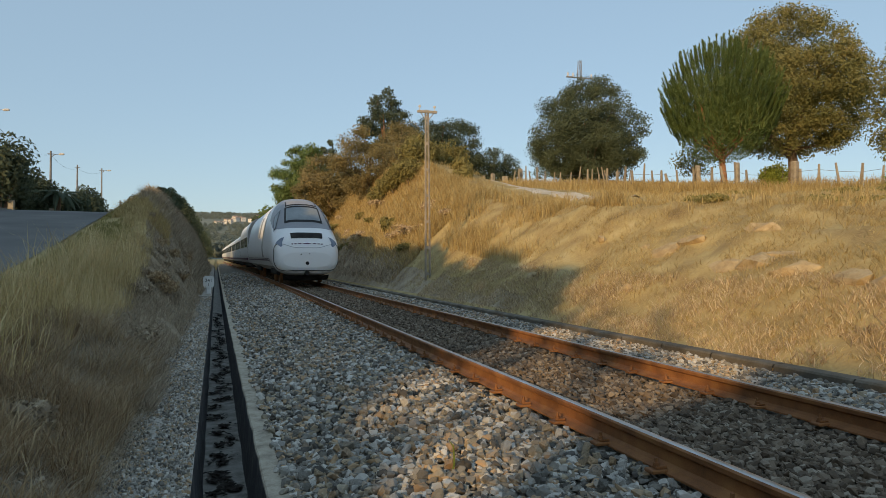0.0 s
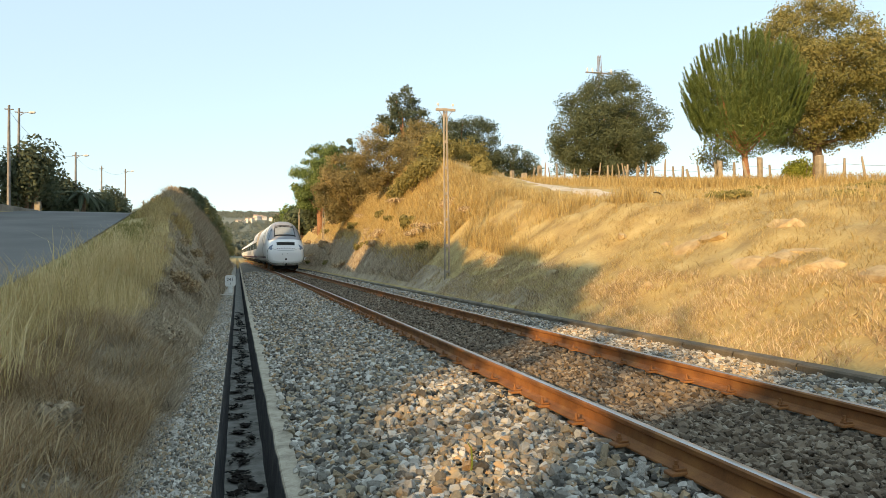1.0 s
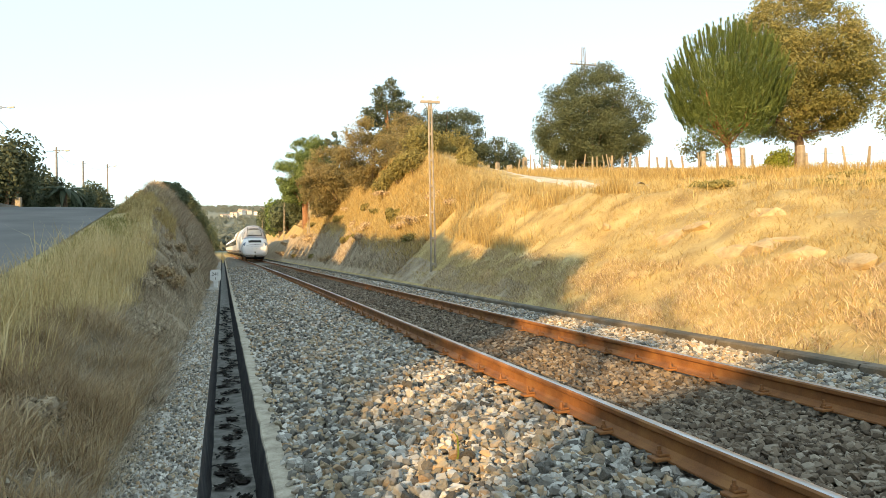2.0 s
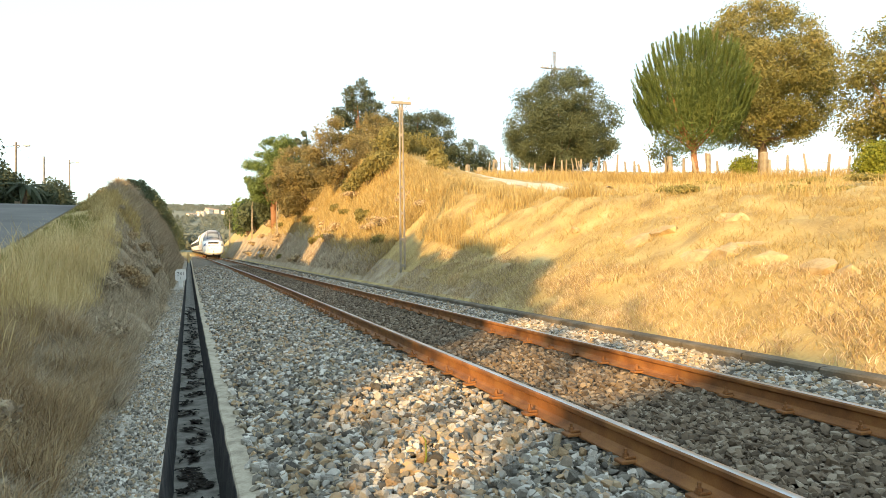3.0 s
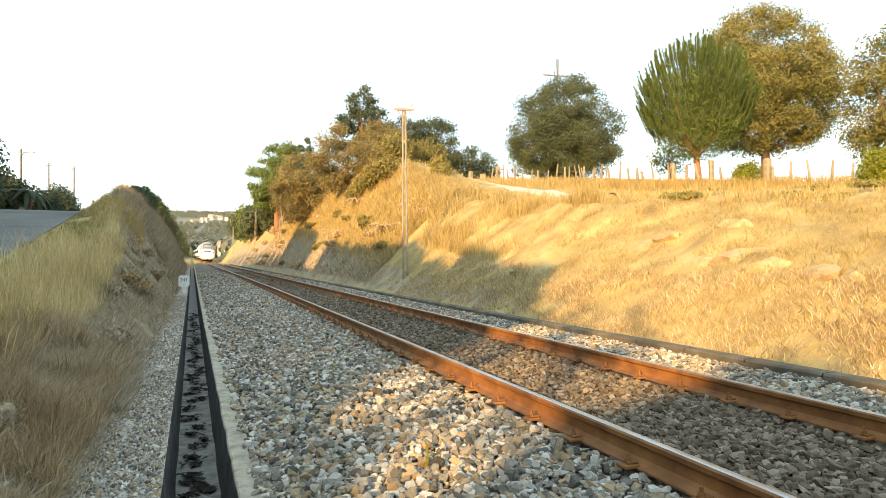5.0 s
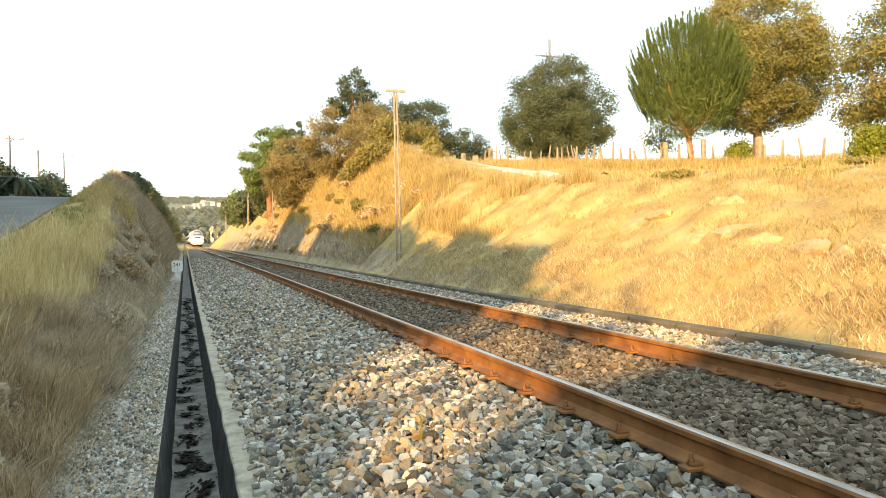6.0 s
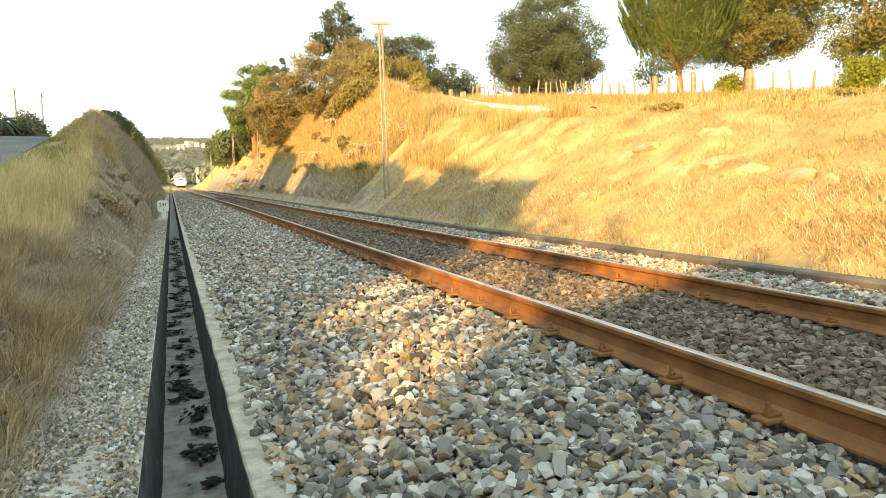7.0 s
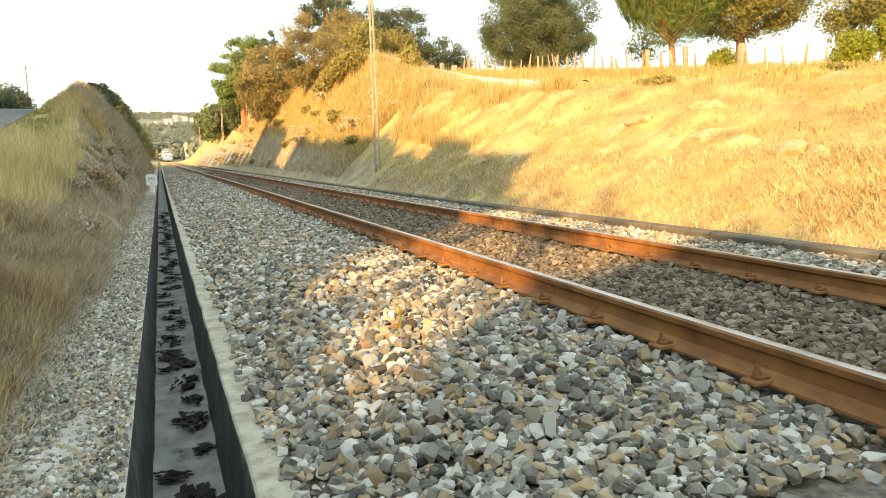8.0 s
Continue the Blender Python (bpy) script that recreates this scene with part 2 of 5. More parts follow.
def tube_bm(bm, points, radii, sides=8):
    """A tapered tube through points."""
    rings = []
    pts = [Vector(p) for p in points]
    for i, p in enumerate(pts):
        d = (pts[min(i + 1, len(pts) - 1)] - pts[max(i - 1, 0)]).normalized()
        a = d.cross(Vector((0.31, 0.95, 0.05))).normalized()
        if a.length < 0.1:
            a = d.orthogonal().normalized()
        b = d.cross(a)
        rings.append([bm.verts.new(p + radii[i] * (math.cos(q) * a + math.sin(q) * b)) for q in [2 * math.pi * j / sides for j in range(sides)]])
    for r0, r1 in zip(rings, rings[1:]):
        for j in range(sides):
            bm.faces.new((r0[j], r0[(j + 1) % sides], r1[(j + 1) % sides], r1[j]))
    bm.faces.new(rings[0][::-1])
    bm.faces.new(rings[-1])
    return bm


# ---- the lie of the land ----
def soft(v, w=5.0):
    return w * np.logaddexp(0, np.asarray(v, float) / w)


def cx(y):
    """The track's centre line."""
    return 3.18 - 0.035 * (soft(np.asarray(y, float) - 22) - soft(-22.0))


def cz(y):
    """The track's rise."""
    return 0.0100 * soft(np.asarray(y, float) - 20)


def ditch_x(y):
    return -0.028 * np.asarray(y, float)


ROAD_Z = ([-60, 0, 10, 20, 28, 33, 45, 90, 200], [-0.9, -0.3, 0.9, 2.1, 3.05, 3.35, 3.6, 4.0, 4.5])
ROAD_R = ([-60, 0, 10, 15, 29, 40, 90, 200], [-2.9, -2.9, -3.0, -3.35, -4.6, -6.2, -9.0, -12.0])
BROW_Z = ([-60, 0, 6.6, 13, 20, 26, 32, 43, 69, 105, 150, 200], [-0.3, 0.1, 0.42, 0.63, 1.75, 3.3, 4.3, 4.6, 4.3, 2.6, 1.6, 1.5])
BROW_X = ([-60, 0, 5, 13, 20, 32, 43, 69, 100, 200], [-1.7, -1.7, -1.8, -2.1, -2.6, -3.6, -3.8, -4.2, -5.2, -9.0])
BANK_SLOPE = ([0, 14, 22, 33, 45, 300], [0.50, 0.52, 0.75, 1.25, 1.5, 1.3])
FAR_Z = ([120, 170, 400, 800, 1250, 1600, 2200, 4000], [1.2, 1.6, 5.0, 24.0, 73.0, 114.0, 117.0, 105.0])


def upland(x, y):
    """The field above the cutting."""
    y = np.asarray(y, float)
    cap = np.interp(x, [15, 22, 27], [80, 74, 54])
    rise = np.where(y < 25, 0.09 * (y - 25), 0.13 * (np.minimum(y, cap) - 25))
    z = 3.7 + 0.06 * (np.minimum(x, 32) - 13.8) - 0.05 * np.maximum(x - 36, 0) + rise
    z = z + 1.9 * np.exp(-(((x - 10.5) / 4.0) ** 2 + ((y - 41) / 9.0) ** 2))
    z = z - 1.4 * np.exp(-(((x - 9.0) / 6.0) ** 2)) * np.clip((y - 55) / 30, 0, 1) * 2
    return z


def bank(x, y):
    """The right-hand slope, from its foot up to the field."""
    foot = cx(y) + 2.75
    s = np.interp(y, *BANK_SLOPE)
    a = 0.10 + cz(y) + s * (x - foot)
    b = upland(x, y)
    k = 0.5
    h = np.clip(0.5 + 0.5 * (b - a) / k, 0, 1)
    return b * (1 - h) + a * h - k * h * (1 - h)


def fbm(x, y, s):
    return sum(0.5**i * noise.noise((x * s * 2**i, y * s * 2**i, 3.7 * i)) for i in range(3))


def bumps(x, y):
    return fbm(x, y, 0.45) + 0.5 * fbm(x + 40, y, 1.5)


def far_fade(y):
    t = np.clip((np.asarray(y, float) - 130) / 110, 0, 1)
    return t * t * (3 - 2 * t)


def ground_row(y):
    """The cross-section of the ground at y, as columns of x and z that are the same along the whole line."""
    d, zc, c = float(ditch_x(y)), float(cz(y)), float(cx(y))
    rz, rr = np.interp(y, *ROAD_Z), np.interp(y, *ROAD_R)
    bz, bx = np.interp(y, *BROW_Z), np.interp(y, *BROW_X)
    knots = [(-1500, rz + 20, 1), (-160, rz + 3, 4), (-45, rz + 1.0, 5), (rr - 6.2, rz + 0.02, 6), (rr, rz, 4), (bx, bz, 8), (d - 0.55, zc - 0.10, 18), (d - 0.20, zc - 0.13, 3),
             (d - 0.17, zc - 0.9, 1), (d + 0.40, zc - 0.9, 1), (d + 0.43, zc - 0.2, 1), (c - 1.35, zc - 0.10, 4), (c + 1.4, zc - 0.10, 4), (c + 2.3, zc - 0.12, 2), (c + 2.75, zc + 0.10, 2)]
    xs, zs = [knots[0][0]], [knots[0][1]]
    for (x0, z0, _), (x1, z1, n) in zip(knots, knots[1:]):
        for i in range(1, n + 1):
            f = i / n
            bulge = 0.12 * math.sin(math.pi * f) * (z0 - z1) if n == 18 else 0
            xs.append(x0 + (x1 - x0) * f)
            zs.append(z0 + (z1 - z0) * f + bulge)
    for x in list(np.linspace(c + 2.75, c + 13, 36)[1:]) + list(np.linspace(c + 13, 45, 26)[1:]) + [60, 90, 160, 400, 1500]:
        xs.append(x)
        zs.append(float(bank(x, y)))
    return np.array(xs), np.array(zs)


def rough(x, y, c):
    """Uneven ground, none on the track bed and the road."""
    u = x - c
    amount = np.interp(u, [-300, -14, -9.5, -7.2, -5.6, -4.4, -3.9, 2.7, 3.4, 6, 300], [0.8, 0.2, 0.0, 0.0, 0.10, 0.26, 0.0, 0.0, 0.16, 0.24, 1.0])
    return amount * np.where(np.asarray(u) > 2.7, np.interp(y, [20, 30, 130, 160], [1.0, 0.45, 0.45, 1.0]), 1.0)


def ground_z(x, y):
    xs, zs = ground_row(y)
    z = np.interp(x, xs, zs)
    return float(z + rough(x, y, float(cx(y))) * bumps(x, y))


def build_ground():
    ys = np.concatenate([np.arange(-60, 0, 4), np.arange(0, 45, 0.4), np.arange(45, 130, 1.5), np.arange(130, 260, 8), np.arange(260, 900, 40), np.arange(900, 4001, 140)])
    verts, cols = [], 0
    for y in ys:
        xs, zs = ground_row(y)
        c, f = float(cx(min(y, 300))), float(far_fade(y))
        fz = float(np.interp(y, *FAR_Z))
        row = []
        for x, z in zip(xs, zs):
            h = z + rough(x, y, c) * (bumps(x, y) if abs(x) < 100 else 0)
            spread = 1 + max(0, y - 300) / 500
            row.append((x * (spread if abs(x) > 50 else 1), y, h * (1 - f) + (fz + 6 * noise.noise((x * 0.004, y * 0.002, 1))) * f))
        verts += row
        cols = len(row)
    n = len(ys)
    i, j = np.meshgrid(np.arange(n - 1), np.arange(cols - 1), indexing="ij")
    a = (i * cols + j).ravel()
    faces = np.stack([a, a + 1, a + 1 + cols, a + cols], 1)
    ob = new("ground", mesh_np("ground", verts, faces, M_EARTH, True))
    ob.data.materials.append(M_FARGROUND_HAZED)
    va = np.asarray(verts)
    mid = va[faces].mean(1)
    wig = np.array([noise.noise((p[0] * 0.5, p[1] * 0.35, p[2] * 0.5)) for p in mid])
    index = (mid[:, 1] > 240).astype(np.int32)
    u = mid[:, 0] - cx(mid[:, 1])
    index[(mid[:, 1] > 14) & (mid[:, 1] < 125) & (u > 2.8) & (mid[:, 2] - cz(mid[:, 1]) < np.interp(mid[:, 1], [14, 24, 34, 50, 125], [0.2, 0.9, 1.6, 2.6, 3.2]) + 0.9 * wig) & (u < 8)] = 2
    ob.data.materials.append(M_ROCK)
    edge = np.interp(mid[:, 1], *BROW_X) + 0.1 + 0.5 * wig
    index[(mid[:, 1] > -9) & (mid[:, 1] < 125) & (mid[:, 0] > edge) & (u < -1.4)] = 3
    ob.data.materials.append(M_SOIL)
    ob.data.polygons.foreach_set("material_index", index)
    return tagged(ob, "dry grassy ground with a railway cutting and a field above", "ground", kind="structure")


build_ground()


def strip(name, x0, x1, zf, ys, material, cols=6, jag=0.0):
    """A sheet along the line between two edges."""
    verts = []
    for y in ys:
        a, b = x0(y), x1(y)
        for i in range(cols + 1):
            f = i / cols
            e = jag * noise.noise((y * 1.7, i * 9.1, 0.3)) if i == 0 else 0
            x = a + (b - a) * f + e
            verts.append((x, y, zf(x, y)))
    n, k = len(ys), cols + 1
    i, j = np.meshgrid(np.arange(n - 1), np.arange(cols), indexing="ij")
    a = (i * k + j).ravel()
    return new(name, mesh_np(name, verts, np.stack([a, a + 1, a + 1 + k, a + k], 1), material, True))


def road_z(x, y):
    return float(np.interp(y, *ROAD_Z)) + 0.035 + 0.03 * (1 - ((x - np.interp(y, *ROAD_R) + 3) / 3) ** 2)


tagged(strip("road", lambda y: np.interp(y, *ROAD_R) - 6, lambda y: np.interp(y, *ROAD_R) - 0.05, road_z, np.arange(-40, 100, 1.0), M_ASPHALT, 8, 0.1),
       "worn grey asphalt road climbing beside the railway cutting", "road", kind="structure")
tagged(strip("gravel_path", lambda y: ditch_x(y) - 0.62, lambda y: ditch_x(y) - 0.122, lambda x, y: float(cz(y)) - 0.085 - 0.03 * noise.noise((x * 6, y * 2, 0)), np.arange(-9, 90, 0.4), M_GRAVEL, 5, 0.14),
       "narrow pale gravel strip beside the ditch", "path", kind="structure")


# ---- drainage ditch ----
def along(profile, ys, x_of, z_of):
    """Sweeps a cross-section (x, z) along the line."""
    verts = [(float(x_of(y)) + px, y, float(z_of(y)) + pz) for y in ys for px, pz in profile]
    n, k = len(ys), len(profile)
    i, j = np.meshgrid(np.arange(n - 1), np.arange(k - 1), indexing="ij")
    a = (i * k + j).ravel()
    return verts, np.stack([a, a + 1, a + 1 + k, a + k], 1)


def build_ditch():
    d = thing("drainage_ditch", "open concrete drainage channel with near-black walls and leaf litter", "ditch", kind="structure")
    ys = np.concatenate([np.arange(-9, 20, 0.25), np.arange(20, 110, 1.5)])
    wob = [0.010 * noise.noise((y * 2.1, 0, 0)) + 0.008 * noise.noise((y * 7.3, 0, 3)) for y in ys]
    for name, prof, m, label in (
        ("left_wall", [(-0.20, -0.17), (-0.20, -0.12), (-0.135, -0.118), (-0.128, -0.13), (-0.085, -0.62), (-0.085, -0.75)], M_CONC_DARK, "near-black left wall"),
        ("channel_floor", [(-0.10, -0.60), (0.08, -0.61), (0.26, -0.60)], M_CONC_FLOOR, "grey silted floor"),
        ("right_wall", [(0.235, -0.72), (0.235, -0.60), (0.268, -0.165), (0.272, -0.158)], M_CONC_DARK, "near-black right wall"),
        ("coping", [(0.2725, -0.17), (0.274, -0.15), (0.283, -0.143), (0.408, -0.140), (0.418, -0.15), (0.418, -0.34)], M_CONCRETE, "pale concrete edge"),
    ):
        v, f = along(prof, ys, ditch_x, cz)
        v = [(x + wob[i // len(prof)], y, z + 0.5 * wob[i // len(prof)]) for i, (x, y, z) in enumerate(v)]
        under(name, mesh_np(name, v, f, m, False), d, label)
    rng = np.random.default_rng(5)
    shapes = []
    for k in range(4):
        bm = bmesh.new()
        for _ in range(26):
            p = Vector((rng.normal(0, 0.055), rng.normal(0, 0.05), 0.006 + 0.012 * rng.random()))
            a, s = rng.random() * 6.3, 0.02 + 0.03 * rng.random()
            q = [bm.verts.new(p + Vector((math.cos(a + t) * s * (1 if t % 3 else 0.7), math.sin(a + t) * s * 0.6, 0.02 * rng.random()))) for t in (0, 1.5, 3.1, 4.7)]
            bm.faces.new(q)
        me = bpy.data.meshes.new("leaf_litter")
        bm.to_mesh(me)
        bm.free()
        me.materials.append(M_DEBRIS)
        shapes.append(me)
    y = 2.0
    while y < 24:
        y += rng.uniform(0.12, 0.42)
        o = under("leaf_litter", shapes[int(rng.integers(4))], d, "", pose(float(ditch_x(y)) + rng.uniform(-0.02, 0.17), y, float(cz(y)) - 0.605, 0, 0, rng.uniform(0, 360)))
        o.scale = (rng.uniform(0.7, 1.3), rng.uniform(0.6, 1.2), 1)


build_ditch()


# ---- ballast ----
def bed_z(x, y):
    a, u = x - ditch_x(y), x - cx(y)
    left = np.interp(a, [0.40, 0.55, 1.3, 1.75], [-0.19, -0.155, -0.05, -0.025])
    right = np.interp(u, [-1.3, 1.25, 1.6, 2.3], [-0.02, -0.02, -0.03, -0.02])
    return np.minimum(left, right) + cz(y)


def build_ballast():
    ys = np.concatenate([np.arange(-9, 30, 0.3), np.arange(30, 240, 3)])
    bed = strip("ballast_bed", lambda y: ditch_x(y) + 0.40, lambda y: cx(y) + 2.31, lambda x, y: float(bed_z(x, y)) - 0.03 + 0.02 * noise.noise((x * 5, y * 5, 0)), ys, M_BALLAST_BED, 22)
    tagged(bed, "grey and tan crushed stone ballast of the railway line", "ballast", kind="structure")
    rng = np.random.default_rng(11)
    # eight broken-stone shapes
    protos = []
    for k in range(8):
        bm = bmesh.new()
        for _ in range(13):
            q = rng.uniform(-1, 1, 3)
            bm.verts.new(q / max(np.abs(q).max(), np.linalg.norm(q) * 0.78))
        bmesh.ops.convex_hull(bm, input=bm.verts[:])
        bmesh.ops.delete(bm, geom=[q for q in bm.verts if not q.link_faces], context="VERTS")
        bmesh.ops.triangulate(bm, faces=bm.faces[:])
        bm.verts.index_update()
        st = np.array([q.co[:] for q in bm.verts]) * rng.uniform([0.62, 0.5, 0.36], [0.92, 0.76, 0.60])
        fc = np.array([[q.index for q in f.verts] for f in bm.faces])
        bm.free()
        protos.append((st, fc))

    def spots(y0, y1, n):
        y = y0 + (y1 - y0) * rng.random(n)
        lo, hi = ditch_x(y) + 0.405 - 0.05 * rng.random(n) ** 3, cx(y) + 2.32
        x = lo + (hi - lo) * rng.random(n)
        return x, y

    def turned(n):
        q = rng.normal(size=(n, 4))
        q /= np.linalg.norm(q, axis=1)[:, None]
        w, a, b, c = q.T
        return np.stack([np.stack([1 - 2 * (b * b + c * c), 2 * (a * b - c * w), 2 * (a * c + b * w)], -1), np.stack([2 * (a * b + c * w), 1 - 2 * (a * a + c * c), 2 * (b * c - a * w)], -1), np.stack([2 * (a * c - b * w), 2 * (b * c + a * w), 1 - 2 * (a * a + b * b)], -1)], 1)

    sets = {0: [[], [], 0], 1: [[], [], 0]}
    for y0, y1, n, s0, s1 in ((-5, 1.4, 4500, 0.035, 0.06), (1.4, 5, 27000, 0.019, 0.052), (5, 10, 19000, 0.022, 0.052), (10, 18, 17000, 0.024, 0.050), (18, 32, 15000, 0.034, 0.060), (32, 60, 9000, 0.05, 0.085)):
        x, y = spots(y0, y1, n)
        size = s0 + (s1 - s0) * rng.random(n) ** 1.8
        sunk = np.abs(x - cx(y)) < 1.32
        rail = (np.abs(np.abs(x - cx(y)) - 0.87) < 0.085)
        z = bed_z(x, y) + size * rng.uniform(-0.25, 0.55, n) - np.where(sunk, 0.008, 0)
        z = np.where(x - ditch_x(y) < 0.42, np.maximum(z, cz(y) - 0.138 + 0.2 * size), z)
        seat = (np.abs((y - 0.86 + 0.3) % 0.6 - 0.3) < 0.10) & (np.abs(np.abs(x - cx(y)) - 0.87) < 0.30)
        keep = ~rail & ~(seat & (rng.random(n) < 0.75))
        dirty = (x - cx(y) > -0.95) & (x - cx(y) < 1.0)
        turn = turned(n)
        for k in range(8):
            st, fc = protos[k]
            for which in (0, 1):
                ids = np.where(keep & (np.arange(n) % 8 == k) & (dirty == bool(which)))[0]
                v = np.einsum("nij,vj->nvi", turn[ids], st) * size[ids][:, None, None]
                v[..., 2] *= 0.8
                v += np.stack([x[ids], y[ids], z[ids]], -1)[:, None]
                got = sets[which]
                got[0].append(v.reshape(-1, 3))
                got[1].append((fc[None] + (np.arange(len(ids)) * len(st))[:, None, None] + got[2]).reshape(-1, 3))
                got[2] += len(ids) * len(st)
    for which, name, m in ((0, "loose_stones", M_STONE), (1, "dirty_stones", M_STONE_DIRTY)):
        tagged(under(name, mesh_np(name, np.concatenate(sets[which][0]), np.concatenate(sets[which][1]), m), bed), kind="stuff")
    # small gravel on the strip beside the ditch and on the kerb side
    V, F, base = [], [], 0
    for n, y0, y1, f0, f1, s0, s1, dz in ((15000, 1.2, 9, -0.70, -0.13, 0.006, 0.021, -0.08), (6000, 9, 26, -0.64, -0.13, 0.010, 0.024, -0.08)):
        y = y0 + (y1 - y0) * rng.random(n) ** 1.3
        x = ditch_x(y) + f0 + (f1 - f0) * rng.random(n) ** 0.8
        size = s0 + (s1 - s0) * rng.random(n) ** 2.5
        turn = turned(n)
        z = cz(y) + dz + 0.3 * size
        for k in range(8):
            st, fc = protos[k]
            ids = np.where(np.arange(n) % 8 == k)[0]
            v = np.einsum("nij,vj->nvi", turn[ids], st) * size[ids][:, None, None] + np.stack([x[ids], y[ids], z[ids]], -1)[:, None]
            V.append(v.reshape(-1, 3))
            F.append((fc[None] + (np.arange(len(ids)) * len(st))[:, None, None] + base).reshape(-1, 3))
            base += len(ids) * len(st)
    tagged(new("path_pebbles", mesh_np("path_pebbles", np.concatenate(V), np.concatenate(F), M_STONE)), "small pale pebbles on the strip beside the ditch", "gravel", kind="stuff")
    n = 9000
    y = 3 + 15 * rng.random(n) ** 1.2
    edge = np.interp(y, *BROW_X) + 0.25
    f = 1 - 0.8 * rng.random(n) ** 1.4
    x = edge + (ditch_x(y) - 0.55 - edge) * f
    keep = np.array([noise.noise((a * 1.3, b * 0.7, 4.0)) > -0.1 for a, b in zip(x, y)])
    x, y = x[keep], y[keep]
    n = len(x)
    size = 0.008 + 0.024 * rng.random(n) ** 3
    z = ground_many(x, y) + 0.2 * size
    turn = turned(n)
    V, F, base = [], [], 0
    for k in range(8):
        st, fc = protos[k]
        ids = np.where(np.arange(n) % 8 == k)[0]
        v = np.einsum("nij,vj->nvi", turn[ids], st) * size[ids][:, None, None] + np.stack([x[ids], y[ids], z[ids]], -1)[:, None]
        V.append(v.reshape(-1, 3))
        F.append((fc[None] + (np.arange(len(ids)) * len(st))[:, None, None] + base).reshape(-1, 3))
        base += len(ids) * len(st)
    tagged(new("bank_rubble", mesh_np("bank_rubble", np.concatenate(V), np.concatenate(F), M_RUBBLE)), "crumbled grey-brown earth and stones on the shaded bank", "rubble", kind="stuff")
    # the nearest larger stones, each on its own
    singles = [mesh_np("stone", st, fc, M_STONE_OBJ) for st, fc in protos]
    for i in range(290):
        y = 2.0 + 4.0 * rng.random() ** 1.3
        x = float(ditch_x(y)) + 0.5 + (float(cx(y)) - 1.05 - float(ditch_x(y)) - 0.5) * rng.random()
        s = rng.uniform(0.034, 0.058)
        o = under("stone", singles[i % 8], bed, "", pose(x, y, float(bed_z(x, y)) + 0.6 * s, rng.uniform(0, 60), rng.uniform(0, 60), rng.uniform(0, 360)))
        o.scale = (s, s, s)


# ---- track ----
def build_track():
    tr = thing("railway_track", "single track of rusty rails on sandy concrete sleepers", "railway track", kind="structure")
    ys = np.concatenate([np.arange(-9, 30, 0.5), np.arange(30, 300, 3)])
    half = [(0.075, 0.0), (0.075, 0.012), (0.03, 0.028), (0.0095, 0.045), (0.0095, 0.108), (0.033, 0.122), (0.036, 0.148), (0.026, 0.157)]
    prof = half + [(-x, z) for x, z in half[::-1]]
    for side in (-0.87, 0.87):
        v, f = along(prof, ys, lambda y: cx(y) + side, cz)
        rail = under("rail", mesh_np("rail", v, f, M_RUST, False), tr)
        top = [(-0.0255, 0.1575), (-0.018, 0.1595), (0.018, 0.1595), (0.0255, 0.1575)]
        v, f = along(top, ys, lambda y: cx(y) + side, cz)
        under("running_surface", mesh_np("running_surface", v, f, M_RAILTOP, True), rail, "polished running surface")
    bm = bmesh.new()
    box_bm(bm, 0, 0, -0.09, 2.55, 0.24, 0.18, 0.03)
    bmesh.ops.bisect_plane(bm, geom=bm.verts[:] + bm.edges[:] + bm.faces[:], plane_co=(0.62, 0, 0), plane_no=(1, 0, 0))
    bmesh.ops.bisect_plane(bm, geom=bm.verts[:] + bm.edges[:] + bm.faces[:], plane_co=(-0.62, 0, 0), plane_no=(1, 0, 0))
    for v in bm.verts:
        if abs(v.co.x) < 0.64 and v.co.z > -0.1:
            v.co.z -= 0.09
        if abs(v.co.x) > 1.15 and v.co.z > -0.1:
            v.co.z -= 0.035
    sl = bpy.data.meshes.new("sleeper")
    bm.to_mesh(sl)
    bm.free()
    sl.materials.append(M_SLEEPER)
    bm = bmesh.new()
    box_bm(bm, 0, 0, 0.012, 0.10, 0.085, 0.02, 0.004)
    bmesh.ops.create_cone(bm, cap_ends=True, segments=6, radius1=0.017, radius2=0.017, depth=0.03, matrix=Matrix.Translation((0, 0, 0.04)))
    bmesh.ops.create_cone(bm, cap_ends=True, segments=6, radius1=0.010, radius2=0.010, depth=0.03, matrix=Matrix.Translation((0, 0, 0.065)))
    box_bm(bm, 0.02, 0, 0.03, 0.07, 0.045, 0.014, 0.003)
    cl = bpy.data.meshes.new("rail_clip")
    bm.to_mesh(cl)
    bm.free()
    cl.materials.append(M_RUST)
    rng = np.random.default_rng(3)
    for k in range(-14, 200):
        y = 0.86 + 0.6 * k
        c, z = float(cx(y)), float(cz(y))
        under("sleeper", sl, tr, "", pose(c + rng.uniform(-0.03, 0.03), y, z - 0.008 + rng.uniform(-0.008, 0.004), 0, 0, rng.uniform(-0.8, 0.8)))
        if y < 45:
            for u, turn in ((-0.975, 0), (-0.765, 180), (0.765, 0), (0.975, 180)):
                under("rail_clip", cl, tr, "", pose(c + u, y, z + 0.004, 0, 0, turn))


